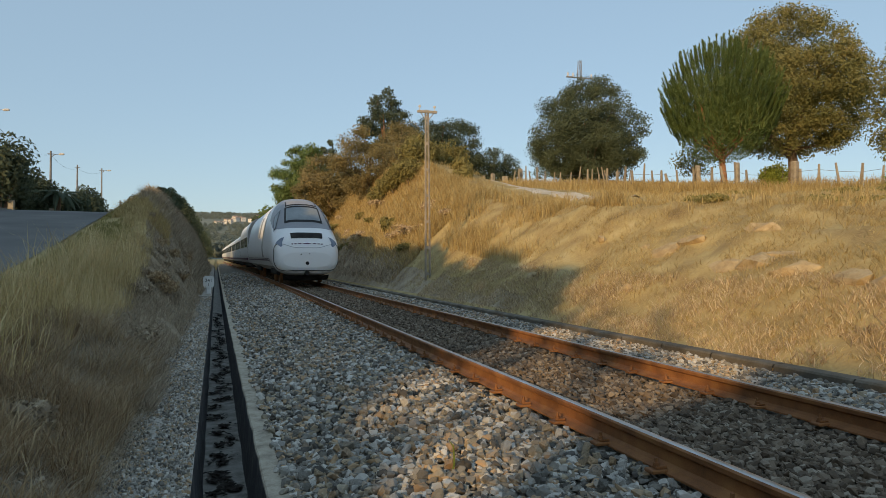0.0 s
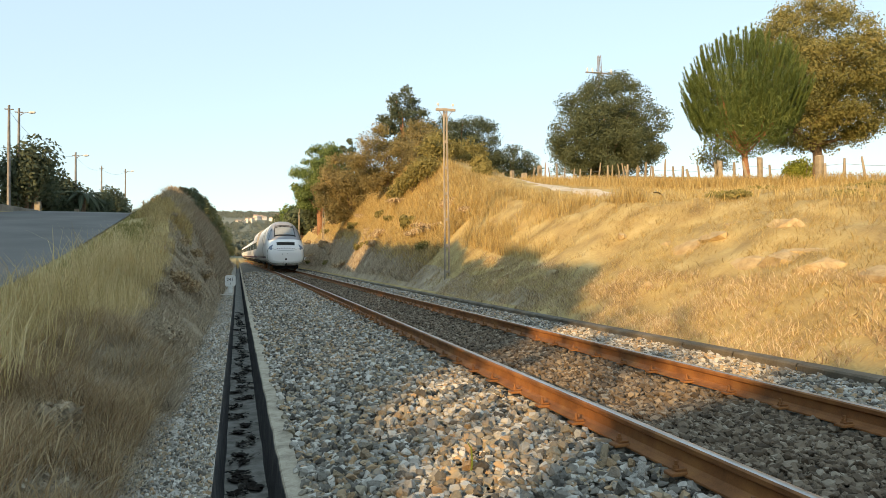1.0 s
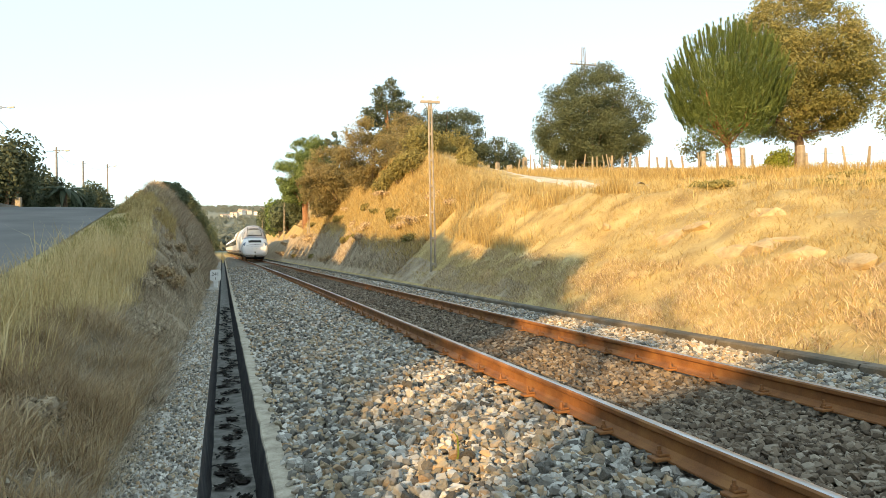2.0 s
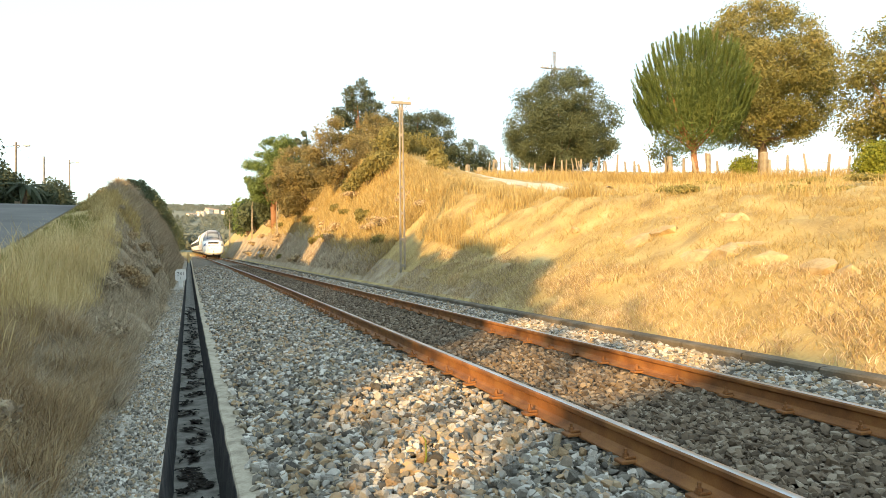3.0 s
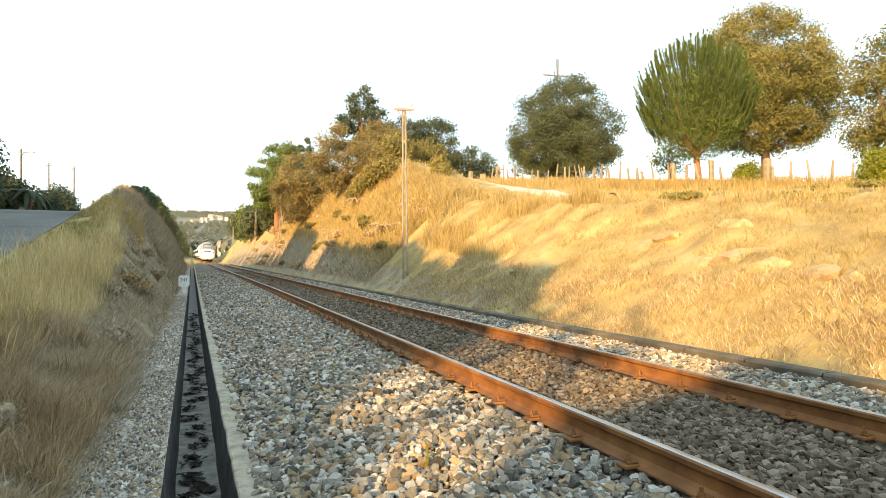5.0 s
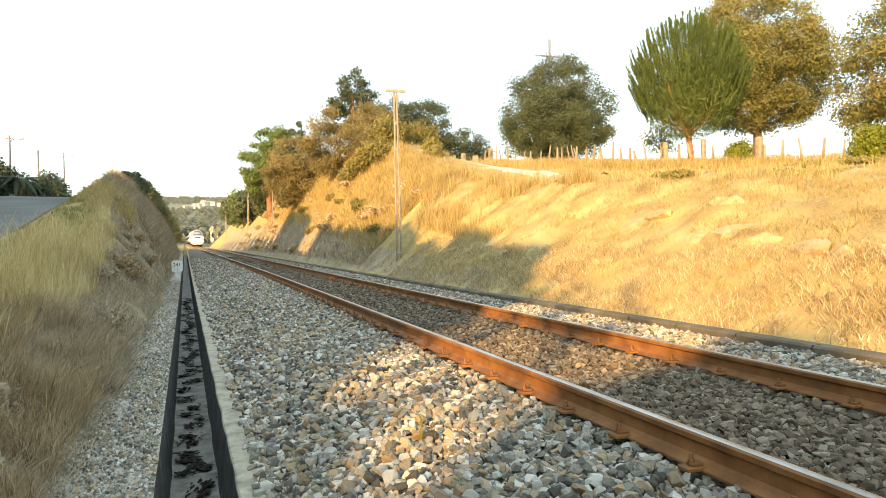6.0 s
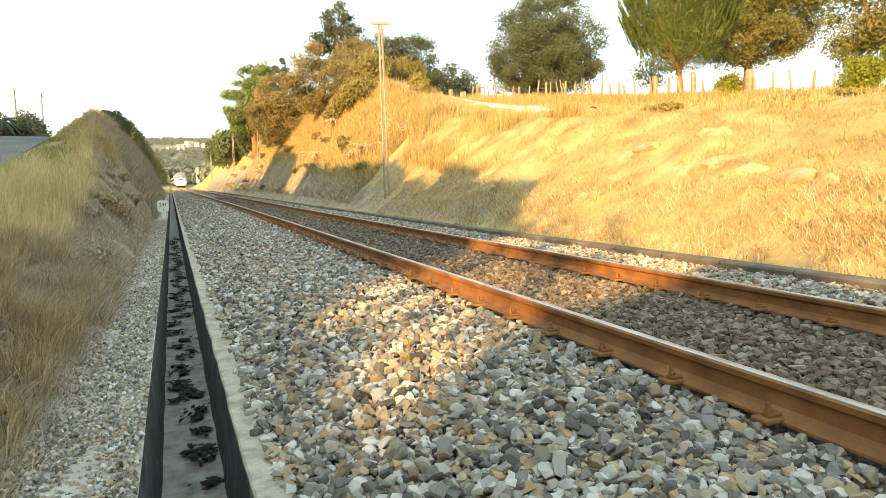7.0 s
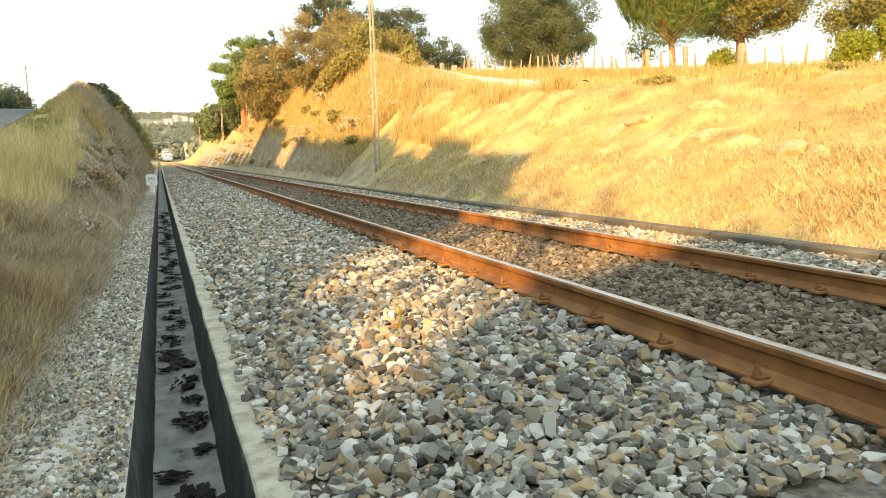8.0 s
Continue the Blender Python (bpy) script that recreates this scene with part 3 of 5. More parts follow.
def build_kerb():
    k = thing("drain_kerb", "low weathered concrete kerb at the foot of the grassy bank", "kerb", kind="structure")
    y = -9.0
    while y < 110:
        n = 1.0 if y < 30 else 3.0
        ys = np.linspace(y + 0.008, y + n - 0.008, 4)
        prof = [(2.33, -0.20), (2.33, 0.045), (2.35, 0.065), (2.50, 0.07), (2.515, 0.055), (2.515, -0.1)]
        j = 0.012 * noise.noise((y * 3, 0, 5))
        v, f = along([(a + j, b + j) for a, b in prof], ys, cx, cz)
        m = len(prof)
        under("kerb_stone", mesh_np("kerb_stone", v, f, M_KERB), k)
        y += n


# ---- kilometre posts ----
def km_post(x, y, z, h, text, turn):
    p = thing("kilometre_post", "white enamelled kilometre post with black figures beside the track", "marker post", pose(x, y, z, 0, 0, turn))
    bm = bmesh.new()
    box_bm(bm, 0, 0, 0.22 * h, 0.20 * h, 0.09, 0.44 * h + 0.1, 0.012)
    part("stem", bm, M_WHITE, p)
    bm = bmesh.new()
    w = 0.26 * h
    out = [(-w, 0.50), (-0.75 * w, 0.42), (0.75 * w, 0.42), (w, 0.50), (w, 0.92), (0.7 * w, 1.0), (-0.7 * w, 1.0), (-w, 0.92)]
    f = bm.faces.new([bm.verts.new((a, -0.06, b * h)) for a, b in out])
    r = bmesh.ops.extrude_face_region(bm, geom=[f])
    bmesh.ops.translate(bm, verts=[v for v in r["geom"] if isinstance(v, bmesh.types.BMVert)], vec=(0, 0.07, 0))
    head = part("plate", bm, M_WHITE, p)
    for word, zz, size in text:
        cu = bpy.data.curves.new("figures", "FONT")
        cu.body, cu.size, cu.align_x, cu.extrude = word, size * h, "CENTER", 0.002
        tmp = bpy.data.objects.new("figures", cu)
        scene.collection.objects.link(tmp)
        me = bpy.data.meshes.new_from_object(tmp.evaluated_get(bpy.context.evaluated_depsgraph_get()))
        bpy.data.objects.remove(tmp)
        me.materials.clear()
        me.materials.append(M_BLACK)
        under("figures", me, head, "black figures", pose(0, -0.0625, zz * h, 90, 0, 0))


# ---- poles ----
def rail_pole(x, y, z, h, lean=0.0, turn=0.0):
    """A line pole of two joined channels with a cross-arm and two insulators."""
    p = thing("telegraph_pole", "weathered twin-channel telegraph pole with a short cross-arm", "pole", pose(x, y, z, 0, lean, turn), group="line poles")
    for side in (-1, 1):
        bm = bmesh.new()
        tube_bm(bm, [(side * 0.080, 0, -0.3), (side * 0.066, 0, h * 0.5), (side * 0.045, 0, h)], [0.040, 0.036, 0.032], 4)
        part("channel", bm, M_POLE, p)
    for k in range(7):
        bm = bmesh.new()
        box_bm(bm, 0, 0, 0.7 + k * (h - 0.8) / 6.2, 0.14, 0.05, 0.10, 0.006)
        part("spacer", bm, M_POLE, p)
    bm = bmesh.new()
    box_bm(bm, 0, -0.05, h - 0.08, 0.72, 0.07, 0.09, 0.01)
    arm = part("cross_arm", bm, M_POLE, p)
    for sx in (-1, 1):
        bm = bmesh.new()
        tube_bm(bm, [(sx * 0.06, -0.05, h - 0.36), (sx * 0.24, -0.05, h - 0.12)], [0.014, 0.014], 4)
        part("brace", bm, M_POLE, arm)
        bm = bmesh.new()
        tube_bm(bm, [(sx * 0.27, -0.05, h - 0.05), (sx * 0.27, -0.05, h + 0.06), (sx * 0.27, -0.05, h + 0.07), (sx * 0.27, -0.05, h + 0.12), (sx * 0.27, -0.05, h + 0.15)], [0.012, 0.012, 0.045, 0.05, 0.02], 8)
        part("insulator", bm, M_CERAMIC, arm, "pale ceramic insulator")
    return p


def street_pole(x, y, z, h, lamp=1.0, r=0.09):
    p = thing("street_pole", "grey roadside pole" + (" with a lamp arm" if lamp else " carrying wires"), "pole", pose(x, y, z), group="roadside poles")
    bm = bmesh.new()
    tube_bm(bm, [(0, 0, -0.3), (0, 0, h * 0.6), (0, 0, h)], [r * 1.2, r, r * 0.75], 8)
    part("shaft", bm, M_GREYPOLE, p)
    bm = bmesh.new()
    box_bm(bm, 0, 0, h - 0.25, 0.5, 0.08, 0.06, 0.01)
    part("bracket", bm, M_GREYPOLE, p)
    if lamp:
        bm = bmesh.new()
        tube_bm(bm, [(0, 0, h - 0.5), (lamp * 0.5, 0, h - 0.28), (lamp, 0, h - 0.24)], [0.03, 0.025, 0.02], 6)
        a = part("lamp_arm", bm, M_GREYPOLE, p)
        bm = bmesh.new()
        tube_bm(bm, [(lamp * 0.95, 0, h - 0.25), (lamp * 1.15, 0, h - 0.24), (lamp * 1.55, 0, h - 0.22), (lamp * 1.65, 0, h - 0.21)], [0.04, 0.09, 0.08, 0.03], 8)
        part("lamp_head", bm, M_CERAMIC, a, "pale lamp head")


def wire(a, b, sag, name="wire", r=0.008):
    bm = bmesh.new()
    a, b = Vector(a), Vector(b)
    pts = [a.lerp(b, i / 14) - Vector((0, 0, sag * 4 * (i / 14) * (1 - i / 14))) for i in range(15)]
    tube_bm(bm, pts, [r] * 15, 4)
    me = bpy.data.meshes.new(name)
    bm.to_mesh(me)
    bm.free()
    me.materials.append(M_BLACK)
    return tagged(new(name, me), "thin dark overhead wire sagging between poles", "wire", group="overhead wires")


# ---- plants ----
RNG = np.random.default_rng(21)


def cards(points, out, size, flat=0.0, aspect=0.55):
    """One small folded leaf card at each point, facing roughly outwards."""
    n = len(points)
    d = out + RNG.normal(0, 0.55, (n, 3))
    d /= np.linalg.norm(d, axis=1)[:, None] + 1e-9
    a = np.cross(d, RNG.normal(size=(n, 3)))
    a /= np.linalg.norm(a, axis=1)[:, None] + 1e-9
    b = np.cross(d, a)
    s = (size * RNG.uniform(0.6, 1.4, n))[:, None]
    v = np.stack([points - a * s, points + b * s * aspect, points + a * s + d * s * 0.25, points - b * s * aspect], 1)
    return v.reshape(-1, 3), np.arange(4 * n).reshape(-1, 4)


def crown_points(blobs, n):
    """Points in the shells of blobs (x, y, z, rx, ry, rz), and the way outwards."""
    vol = np.array([b[3] * b[4] * b[5] for b in blobs]) ** 0.67
    pick = RNG.choice(len(blobs), n, p=vol / vol.sum())
    bl = np.array(blobs)[pick]
    d = RNG.normal(size=(n, 3))
    d /= np.linalg.norm(d, axis=1)[:, None]
    r = 1.08 - 0.8 * RNG.random(n)[:, None] ** 1.3
    return bl[:, :3] + d * r * bl[:, 3:], d


def broadleaf(x, y, z, h, w, n, size, material, label, name="oak_tree", base=0.22, group="", clumps=150, bark=None, trunk_r=None, skirt=0, dome=0.0, airy=0.0, widest=0.42):
    """A tree: tapered trunk, limbs, a lumpy crown of leaf clumps with gaps; dome flattens its underside, airy opens it."""
    t = thing(name, label, "tree", pose(x, y, z, 0, 0, float(RNG.uniform(0, 360))), group)
    r0 = trunk_r or 0.035 * h
    bm = bmesh.new()
    fork = max(base, 0.08) * h * 1.15
    tube_bm(bm, [(0, 0, -0.4), (0.02 * h, 0, fork * 0.5), (0, 0.02 * h, fork), (0.03 * h, 0, h * 0.62)], [r0 * 1.3, r0, r0 * 0.8, r0 * 0.25], 8)
    trunk = part("trunk", bm, bark or M_BARK, t, smooth=True)
    z0, hc = h * base, h * (1 - base)
    seed = RNG.uniform(0, 90)
    spots = []
    for i in range(clumps):
        u = RNG.normal(size=3)
        u /= np.linalg.norm(u)
        lump = 1 + 0.16 * noise.noise((u[0] * 1.6 + seed, u[1] * 1.6, u[2] * 1.6)) + 0.10 * noise.noise((u[0] * 4 + seed, u[1] * 4, u[2] * 4))
        k = (0.90 if i % 4 else 0.55) * lump
        up = u[2] * (1 - widest) if u[2] > 0 else u[2] * widest * (1 - 0.75 * dome)
        rr = RNG.uniform(0.7, 1.3) * w * min(0.17, 0.105 * (1 - 0.12 * airy) * math.sqrt(170 / clumps))
        spots.append((u[0] * k * w / 2, u[1] * k * w / 2, z0 + hc * (widest + up * k), rr, rr, rr * 0.72))
    for i in range(skirt):
        a = 6.283 * i / skirt + RNG.uniform(-0.2, 0.2)
        k, rr = RNG.uniform(0.6, 0.92), RNG.uniform(0.07, 0.11) * w
        spots.append((math.cos(a) * k * w / 2, math.sin(a) * k * w / 2, h * RNG.uniform(0.05, 0.30), rr, rr, rr * 0.7))
    for i in range(8):
        b = spots[i]
        bm = bmesh.new()
        tube_bm(bm, [(0, 0, fork * RNG.uniform(0.8, 1.1)), (b[0] * 0.45, b[1] * 0.45, fork + (b[2] - fork) * 0.5), (b[0], b[1], b[2])], [r0 * 0.5, r0 * 0.3, r0 * 0.08], 6)
        part("limb", bm, bark or M_BARK, trunk)
    inner = int(n * (0.16 - 0.1 * airy))
    p, d = crown_points(spots, n - inner)
    q, e = crown_points([(0, 0, z0 + hc * widest, w * 0.36, w * 0.36, hc * 0.36)], inner)
    d[:, 2] += 0.35
    v, f = cards(np.concatenate([p, q]), np.concatenate([d, e]), size)
    under("crown", mesh_np("crown", v, f, material), t)
    return t


def young_pine(x, y, z, h, w, shoots, label):
    """A young stone pine: a bowl of upright needle shoots on a forked trunk."""
    t = thing("pine_tree", label, "tree", pose(x, y, z))
    bm = bmesh.new()
    tube_bm(bm, [(0, 0, -0.4), (0.05, 0, 0.1 * h), (-0.02, 0.03, 0.2 * h), (0.02, 0, 0.5 * h)], [0.20, 0.17, 0.15, 0.05], 8)
    trunk = part("trunk", bm, M_PINEBARK, t, smooth=True)
    V, F, base = [], [], 0
    for i in range(shoots):
        a = RNG.uniform(0, 6.283)
        c = RNG.uniform(-0.75, 1.0)
        k = RNG.uniform(0.62, 1.0) ** 0.5 * (0.92 + 0.1 * RNG.random())
        rad = math.sqrt(max(0, 1 - c * c)) * (1.0 if c > 0 else 1.0 + 0.1 * c)
        p = np.array([math.cos(a) * rad * k * w / 2, math.sin(a) * rad * k * w / 2, h * 0.54 + c * k * h * (0.40 if c > 0 else 0.33)])
        d = np.array([math.cos(a) * rad * 0.38, math.sin(a) * rad * 0.38, 0.9 + 0.3 * max(c, -0.3)])
        d /= np.linalg.norm(d)
        ln = RNG.uniform(0.55, 1.0)
        if i < 12:
            bm = bmesh.new()
            tube_bm(bm, [(0, 0, h * RNG.uniform(0.16, 0.3)), (p[0] * 0.5, p[1] * 0.5, h * 0.3 + 0.3 * (p[2] - h * 0.3)), tuple(p * 0.72 + np.array([0, 0, 0.28 * h * 0.5]))], [0.07, 0.05, 0.02], 6)
            part("limb", bm, M_PINEBARK, trunk)
        m = 110
        s = RNG.random(m)
        side = RNG.normal(size=(m, 3))
        side -= (side @ d)[:, None] * d
        side /= np.linalg.norm(side, axis=1)[:, None]
        root = p + d * (s * ln)[:, None]
        tip = root + (d * 0.75 + side * 0.66) * 0.15
        wv = np.cross(d, side) * 0.017
        v = np.stack([root - wv, root + wv, tip], 1).reshape(-1, 3)
        V.append(v)
        F.append(np.arange(3 * m).reshape(-1, 3) + base)
        base += 3 * m
    under("crown", mesh_np("crown", np.concatenate(V), np.concatenate(F), M_PINE), t, "upright green needle shoots")
    p, d = crown_points([(0, 0, h * 0.52, w * 0.40, w * 0.40, h * 0.30)], 20000)
    v, f = cards(p, d, 0.13, aspect=0.14)
    under("inner_needles", mesh_np("inner_needles", v, f, M_PINE), t)
    return t


def shrub(x, y, z, w, h, n, size, material, label, name="bush", group="", blobs=12):
    t = thing(name, label, "bush", pose(x, y, z), group)
    bl = []
    for i in range(blobs):
        a, k = RNG.uniform(0, 6.28), RNG.uniform(0.1, 0.62)
        rr = RNG.uniform(0.25, 0.42)
        bl.append((math.cos(a) * k * w / 2, math.sin(a) * k * w / 2, h * RNG.uniform(0.25, 0.72), rr * w / 2 * 1.1, rr * w / 2 * 1.1, rr * h * 0.85))
    p, d = crown_points(bl, n)
    p[:, 2] = np.maximum(p[:, 2], 0.02)
    v, f = cards(p, d, size)
    under("foliage", mesh_np("foliage", v, f, material), t)
    for i in range(4):
        bm = bmesh.new()
        b = bl[i]
        tube_bm(bm, [(0, 0, -0.2), (b[0] * 0.5, b[1] * 0.5, b[2] * 0.5), b[:3]], [0.03 * h, 0.02 * h, 0.006 * h], 5)
        part("stem", bm, M_BARK, t)
    return t


def blades(name, xs, ys, zs, hs, lean, width, material, label):
    """Grass as single bent blades."""
    n = len(xs)
    root = np.stack([xs, ys, zs], -1)
    a = RNG.uniform(0, 6.283, n)
    side = np.stack([np.cos(a), np.sin(a), 0 * a], -1) * (width * RNG.uniform(0.6, 1.3, n))[:, None]
    b = RNG.uniform(0, 6.283, n)
    bend = np.stack([np.cos(b), np.sin(b), 0 * b], -1) * (lean * hs * RNG.uniform(0.2, 1.0, n))[:, None]
    up = np.array([0, 0, 1.0]) * hs[:, None]
    mid = root + up * 0.6 + bend * 0.4
    tip = root + up * RNG.uniform(0.75, 1.0, n)[:, None] + bend * 1.2
    v = np.stack([root - side, root + side, mid + side * 0.7, tip, mid - side * 0.7], 1).reshape(-1, 3)
    k = np.arange(n)[:, None] * 5
    f = np.concatenate([k + [0, 1, 2, 4]]), np.concatenate([k + [4, 2, 3, 3]])
    me = bpy.data.meshes.new(name)
    quads = f[0]
    tris = np.concatenate([k + [4, 2, 3]])
    loops = np.concatenate([quads.ravel(), tris.ravel()]).astype(np.int32)
    starts = np.concatenate([np.arange(0, 4 * n, 4), 4 * n + np.arange(0, 3 * n, 3)]).astype(np.int32)
    me.vertices.add(len(v))
    me.vertices.foreach_set("co", v.astype(np.float32).ravel())
    me.loops.add(len(loops))
    me.loops.foreach_set("vertex_index", loops)
    me.polygons.add(2 * n)
    me.polygons.foreach_set("loop_start", starts)
    me.update(calc_edges=True)
    me.materials.append(material)
    return tagged(new(name, me), label, "grass", kind="stuff")


GY = np.arange(-4, 110, 0.5)
_rows = [ground_row(y) for y in GY]


def ground_many(x, y):
    """Heights of the ground for arrays."""
    z = np.empty(len(x))
    k = np.clip(np.round((y - GY[0]) / 0.5).astype(int), 0, len(GY) - 1)
    for i in np.unique(k):
        s = k == i
        z[s] = np.interp(x[s], *_rows[i])
    r = rough(x, y, cx(y))
    return z + np.array([a * bumps(p, q) if a > 0 else 0 for a, p, q in zip(r, x, y)])


def clumped(n, x0, x1, y0, y1, s=0.8, cut=-0.15):
    """Random places in a stretch, gathered into uneven clumps; x0 and x1 are offsets, given by functions of y."""
    y = y0 + (y1 - y0) * RNG.random(n) ** 1.25
    f = RNG.random(n)
    x = np.array([x0(b) for b in y]) * (1 - f) + np.array([x1(b) for b in y]) * f
    keep = np.array([noise.noise((a * s, b * s, 9.0)) + 0.5 * noise.noise((a * s * 3, b * s * 3, 2.0)) > cut + 0.3 * (q - 0.5) for a, b, q in zip(x, y, RNG.random(n))])
    return x[keep], y[keep]


def build_grass():
    x, y = clumped(90000, lambda y: cx(y) + 2.8, lambda y: cx(y) + 9.5, 3, 34, 0.7, -0.2)
    blades("bank_grass", x, y, ground_many(x, y) - 0.02, RNG.uniform(0.04, 0.15, len(x)), 1.7, 0.005, M_GRASS, "matted golden dry grass on the railway bank")
    x, y = clumped(34000, lambda y: cx(y) + 7, lambda y: 28, 10, 50, 0.5, -0.1)
    clear = np.abs(x - np.interp(y, [19, 23.5, 28, 35, 45, 52], [12.4, 13.5, 14.2, 15.0, 16.8, 18.8])) > np.interp(y, [19, 24, 30, 50], [0.3, 1.2, 1.9, 2.0])
    x, y = x[clear], y[clear]
    blades("field_grass", x, y, ground_many(x, y) - 0.02, RNG.uniform(0.12, 0.40, len(x)), 0.7, 0.010, M_GRASS, "dry golden grass of the field above the cutting")
    x, y = clumped(26000, lambda y: cx(y) + 3.0, lambda y: cx(y) + 8.5, 5, 26, 1.3, 0.18)
    blades("bank_tufts", x, y, ground_many(x, y) - 0.02, RNG.uniform(0.06, 0.22, len(x)), 1.2, 0.005, M_GRASS, "coarse golden tufts on the railway bank")
    x, y = clumped(34000, lambda y: cx(y) + 2.6, lambda y: cx(y) + 4.4, 2.5, 22, 1.1, -0.2)
    blades("bank_foot_scrub", x, y, ground_many(x, y) - 0.02, RNG.uniform(0.05, 0.16, len(x)), 1.4, 0.006, M_SHRUB_DRY, "dead brown grass at the foot of the bank")
    x, y = clumped(14000, lambda y: cx(y) + 4.5, lambda y: cx(y) + 7.5, 17, 30, 0.6, 0.1)
    blades("tall_bank_grass", x, y, ground_many(x, y) - 0.02, RNG.uniform(0.25, 0.7, len(x)), 0.5, 0.009, M_GRASS, "tall dry grass tufts on the railway bank")
    x, y = clumped(60000, lambda y: cx(y) + 2.9, lambda y: cx(y) + 8.0, 27, 75, 1.1, -0.55)
    z = ground_many(x, y)
    high = z - cz(y) > np.interp(y, [24, 34, 50, 75], [0.9, 1.7, 2.7, 3.2]) + RNG.normal(0, 0.35, len(x))
    blades("cutting_grass", x[high], y[high], z[high] - 0.02, RNG.uniform(0.12, 0.45, int(high.sum())), 1.0, 0.016, M_GRASS, "dry grass on the steep side of the cutting")
    low = ~high & (RNG.random(len(x)) < 0.7)
    blades("cutting_foot_scrub", x[low], y[low], z[low] - 0.02, RNG.uniform(0.06, 0.30, int(low.sum())), 1.3, 0.012, M_SCRUB_GREY, "sparse grey-brown scrub on the rocky foot of the cutting")
    bx = lambda y: float(np.interp(y, *BROW_X))
    x, y = clumped(70000, lambda y: bx(y) + 0.15, lambda y: float(ditch_x(y)) - 0.5, 6, 30, 1.6, 0.0)
    blades("dead_bank_scrub", x, y, ground_many(x, y) - 0.02, 0.04 + 0.22 * RNG.random(len(x)) ** 2.2, 1.5, 0.005, M_SCRUB_GREY, "grey-brown dead grass and scrub on the shaded bank")
    x, y = clumped(46000, lambda y: bx(y) + 0.0, lambda y: float(ditch_x(y)) - 0.62, 2.0, 8.5, 1.9, -0.12)
    blades("brown_bank_grass", x, y, ground_many(x, y) - 0.02, 0.05 + 0.27 * RNG.random(len(x)) ** 1.6, 0.9, 0.0032, M_SCRUB_BROWN, "brown withered grass and twigs on the near bank")
    x, y = clumped(30000, lambda y: bx(y) + 0.1, lambda y: float(ditch_x(y)) - 0.5, 2.0, 9, 1.5, -0.7)
    blades("near_bank_litter", x, y, ground_many(x, y) - 0.015, 0.03 + 0.10 * RNG.random(len(x)) ** 1.5, 2.2, 0.003, M_SCRUB_GREY, "fine grey dead grass and twigs on the near bank")
    x, y = clumped(9000, lambda y: bx(y) - 0.75, lambda y: bx(y) + 0.35, 3.0, 17, 1.4, 0.0)
    blades("ridge_straw", x, y, ground_many(x, y) - 0.02, 0.25 + 0.55 * RNG.random(len(x)) ** 1.5, 0.5, 0.0045, M_GRASS_PALE, "tall pale straw standing along the bank's ridge")
    x, y = clumped(40000, lambda y: bx(y) - 0.2, lambda y: float(ditch_x(y)) - 0.5, 27, 75, 0.5, -0.35)
    blades("far_bank_scrub", x, y, ground_many(x, y) - 0.02, RNG.uniform(0.1, 0.5, len(x)), 1.0, 0.014, M_SCRUB_GREY, "grey-brown dead grass on the high shaded bank")
    n = 500
    x, y = -1.0 + RNG.normal(0, 0.12, n), 2.75 + RNG.normal(0, 0.12, n)
    blades("green_tuft", x, y, ground_many(x, y) - 0.02, RNG.uniform(0.05, 0.22, n), 1.0, 0.005, M_GRASS_GREEN, "small green weed tuft beside the gravel strip")
    x, y = clumped(22000, lambda y: bx(y) - 0.5, lambda y: bx(y) + 0.4, 3.5, 30, 1.1, 0.05)
    blades("verge_grass", x, y, ground_many(x, y) - 0.02, RNG.uniform(0.12, 0.42, len(x)), 0.7, 0.005, M_GRASS_PALE, "pale dry grass along the top of the bank")
    x, y = clumped(16000, lambda y: float(np.interp(y, *ROAD_R)) + 0.05, lambda y: bx(y) - 0.2, 4, 34, 0.6, -0.2)
    blades("road_verge", x, y, ground_many(x, y) - 0.02, RNG.uniform(0.05, 0.18, len(x)), 0.9, 0.007, M_GRASS_GREEN, "greenish short grass on the road verge")
    # golden blades put the low sun on the mound top into colour
    x, y = clumped(12000, lambda y: bx(y) - 0.9, lambda y: bx(y) + 0.8, 24, 36, 0.9, -0.4)
    blades("mound_sun_grass", x, y, ground_many(x, y) - 0.02, RNG.uniform(0.10, 0.32, len(x)), 1.0, 0.010, M_GRASS, "dry grass on top of the mound, its gold standing for sunlight")
    n = 16000
    f = RNG.uniform(0.2, 5.6, n)
    at = np.array([fence_at(q) for q in f])
    x, y = at[:, 0] + RNG.normal(-0.4, 0.8, n), at[:, 1] + RNG.normal(-0.3, 0.6, n)
    blades("fence_grass", x, y, ground_many(x, y) - 0.02, RNG.uniform(0.3, 0.85, n), 0.5, 0.011, M_GRASS, "tall golden grass along the old fence")
    n = 900
    x, y = -2.35 + RNG.normal(0, 0.16, n), 12.5 + RNG.normal(0, 1.1, n)
    blades("tall_tuft", x, y, ground_many(x, y) - 0.02, RNG.uniform(0.5, 1.05, n), 0.45, 0.006, M_GRASS_PALE, "tall pale straw tuft on the bank")


# ---- fence ----
FENCE = [(19.4, 47.5), (20.0, 40.0), (20.9, 33.5), (22.2, 28.6), (24.9, 25.0), (29.0, 21.0), (34.0, 17.0)]


def fence_at(s):
    i = min(int(s), len(FENCE) - 2)
    f = s - i
    return FENCE[i][0] * (1 - f) + FENCE[i + 1][0] * f, FENCE[i][1] * (1 - f) + FENCE[i + 1][1] * f


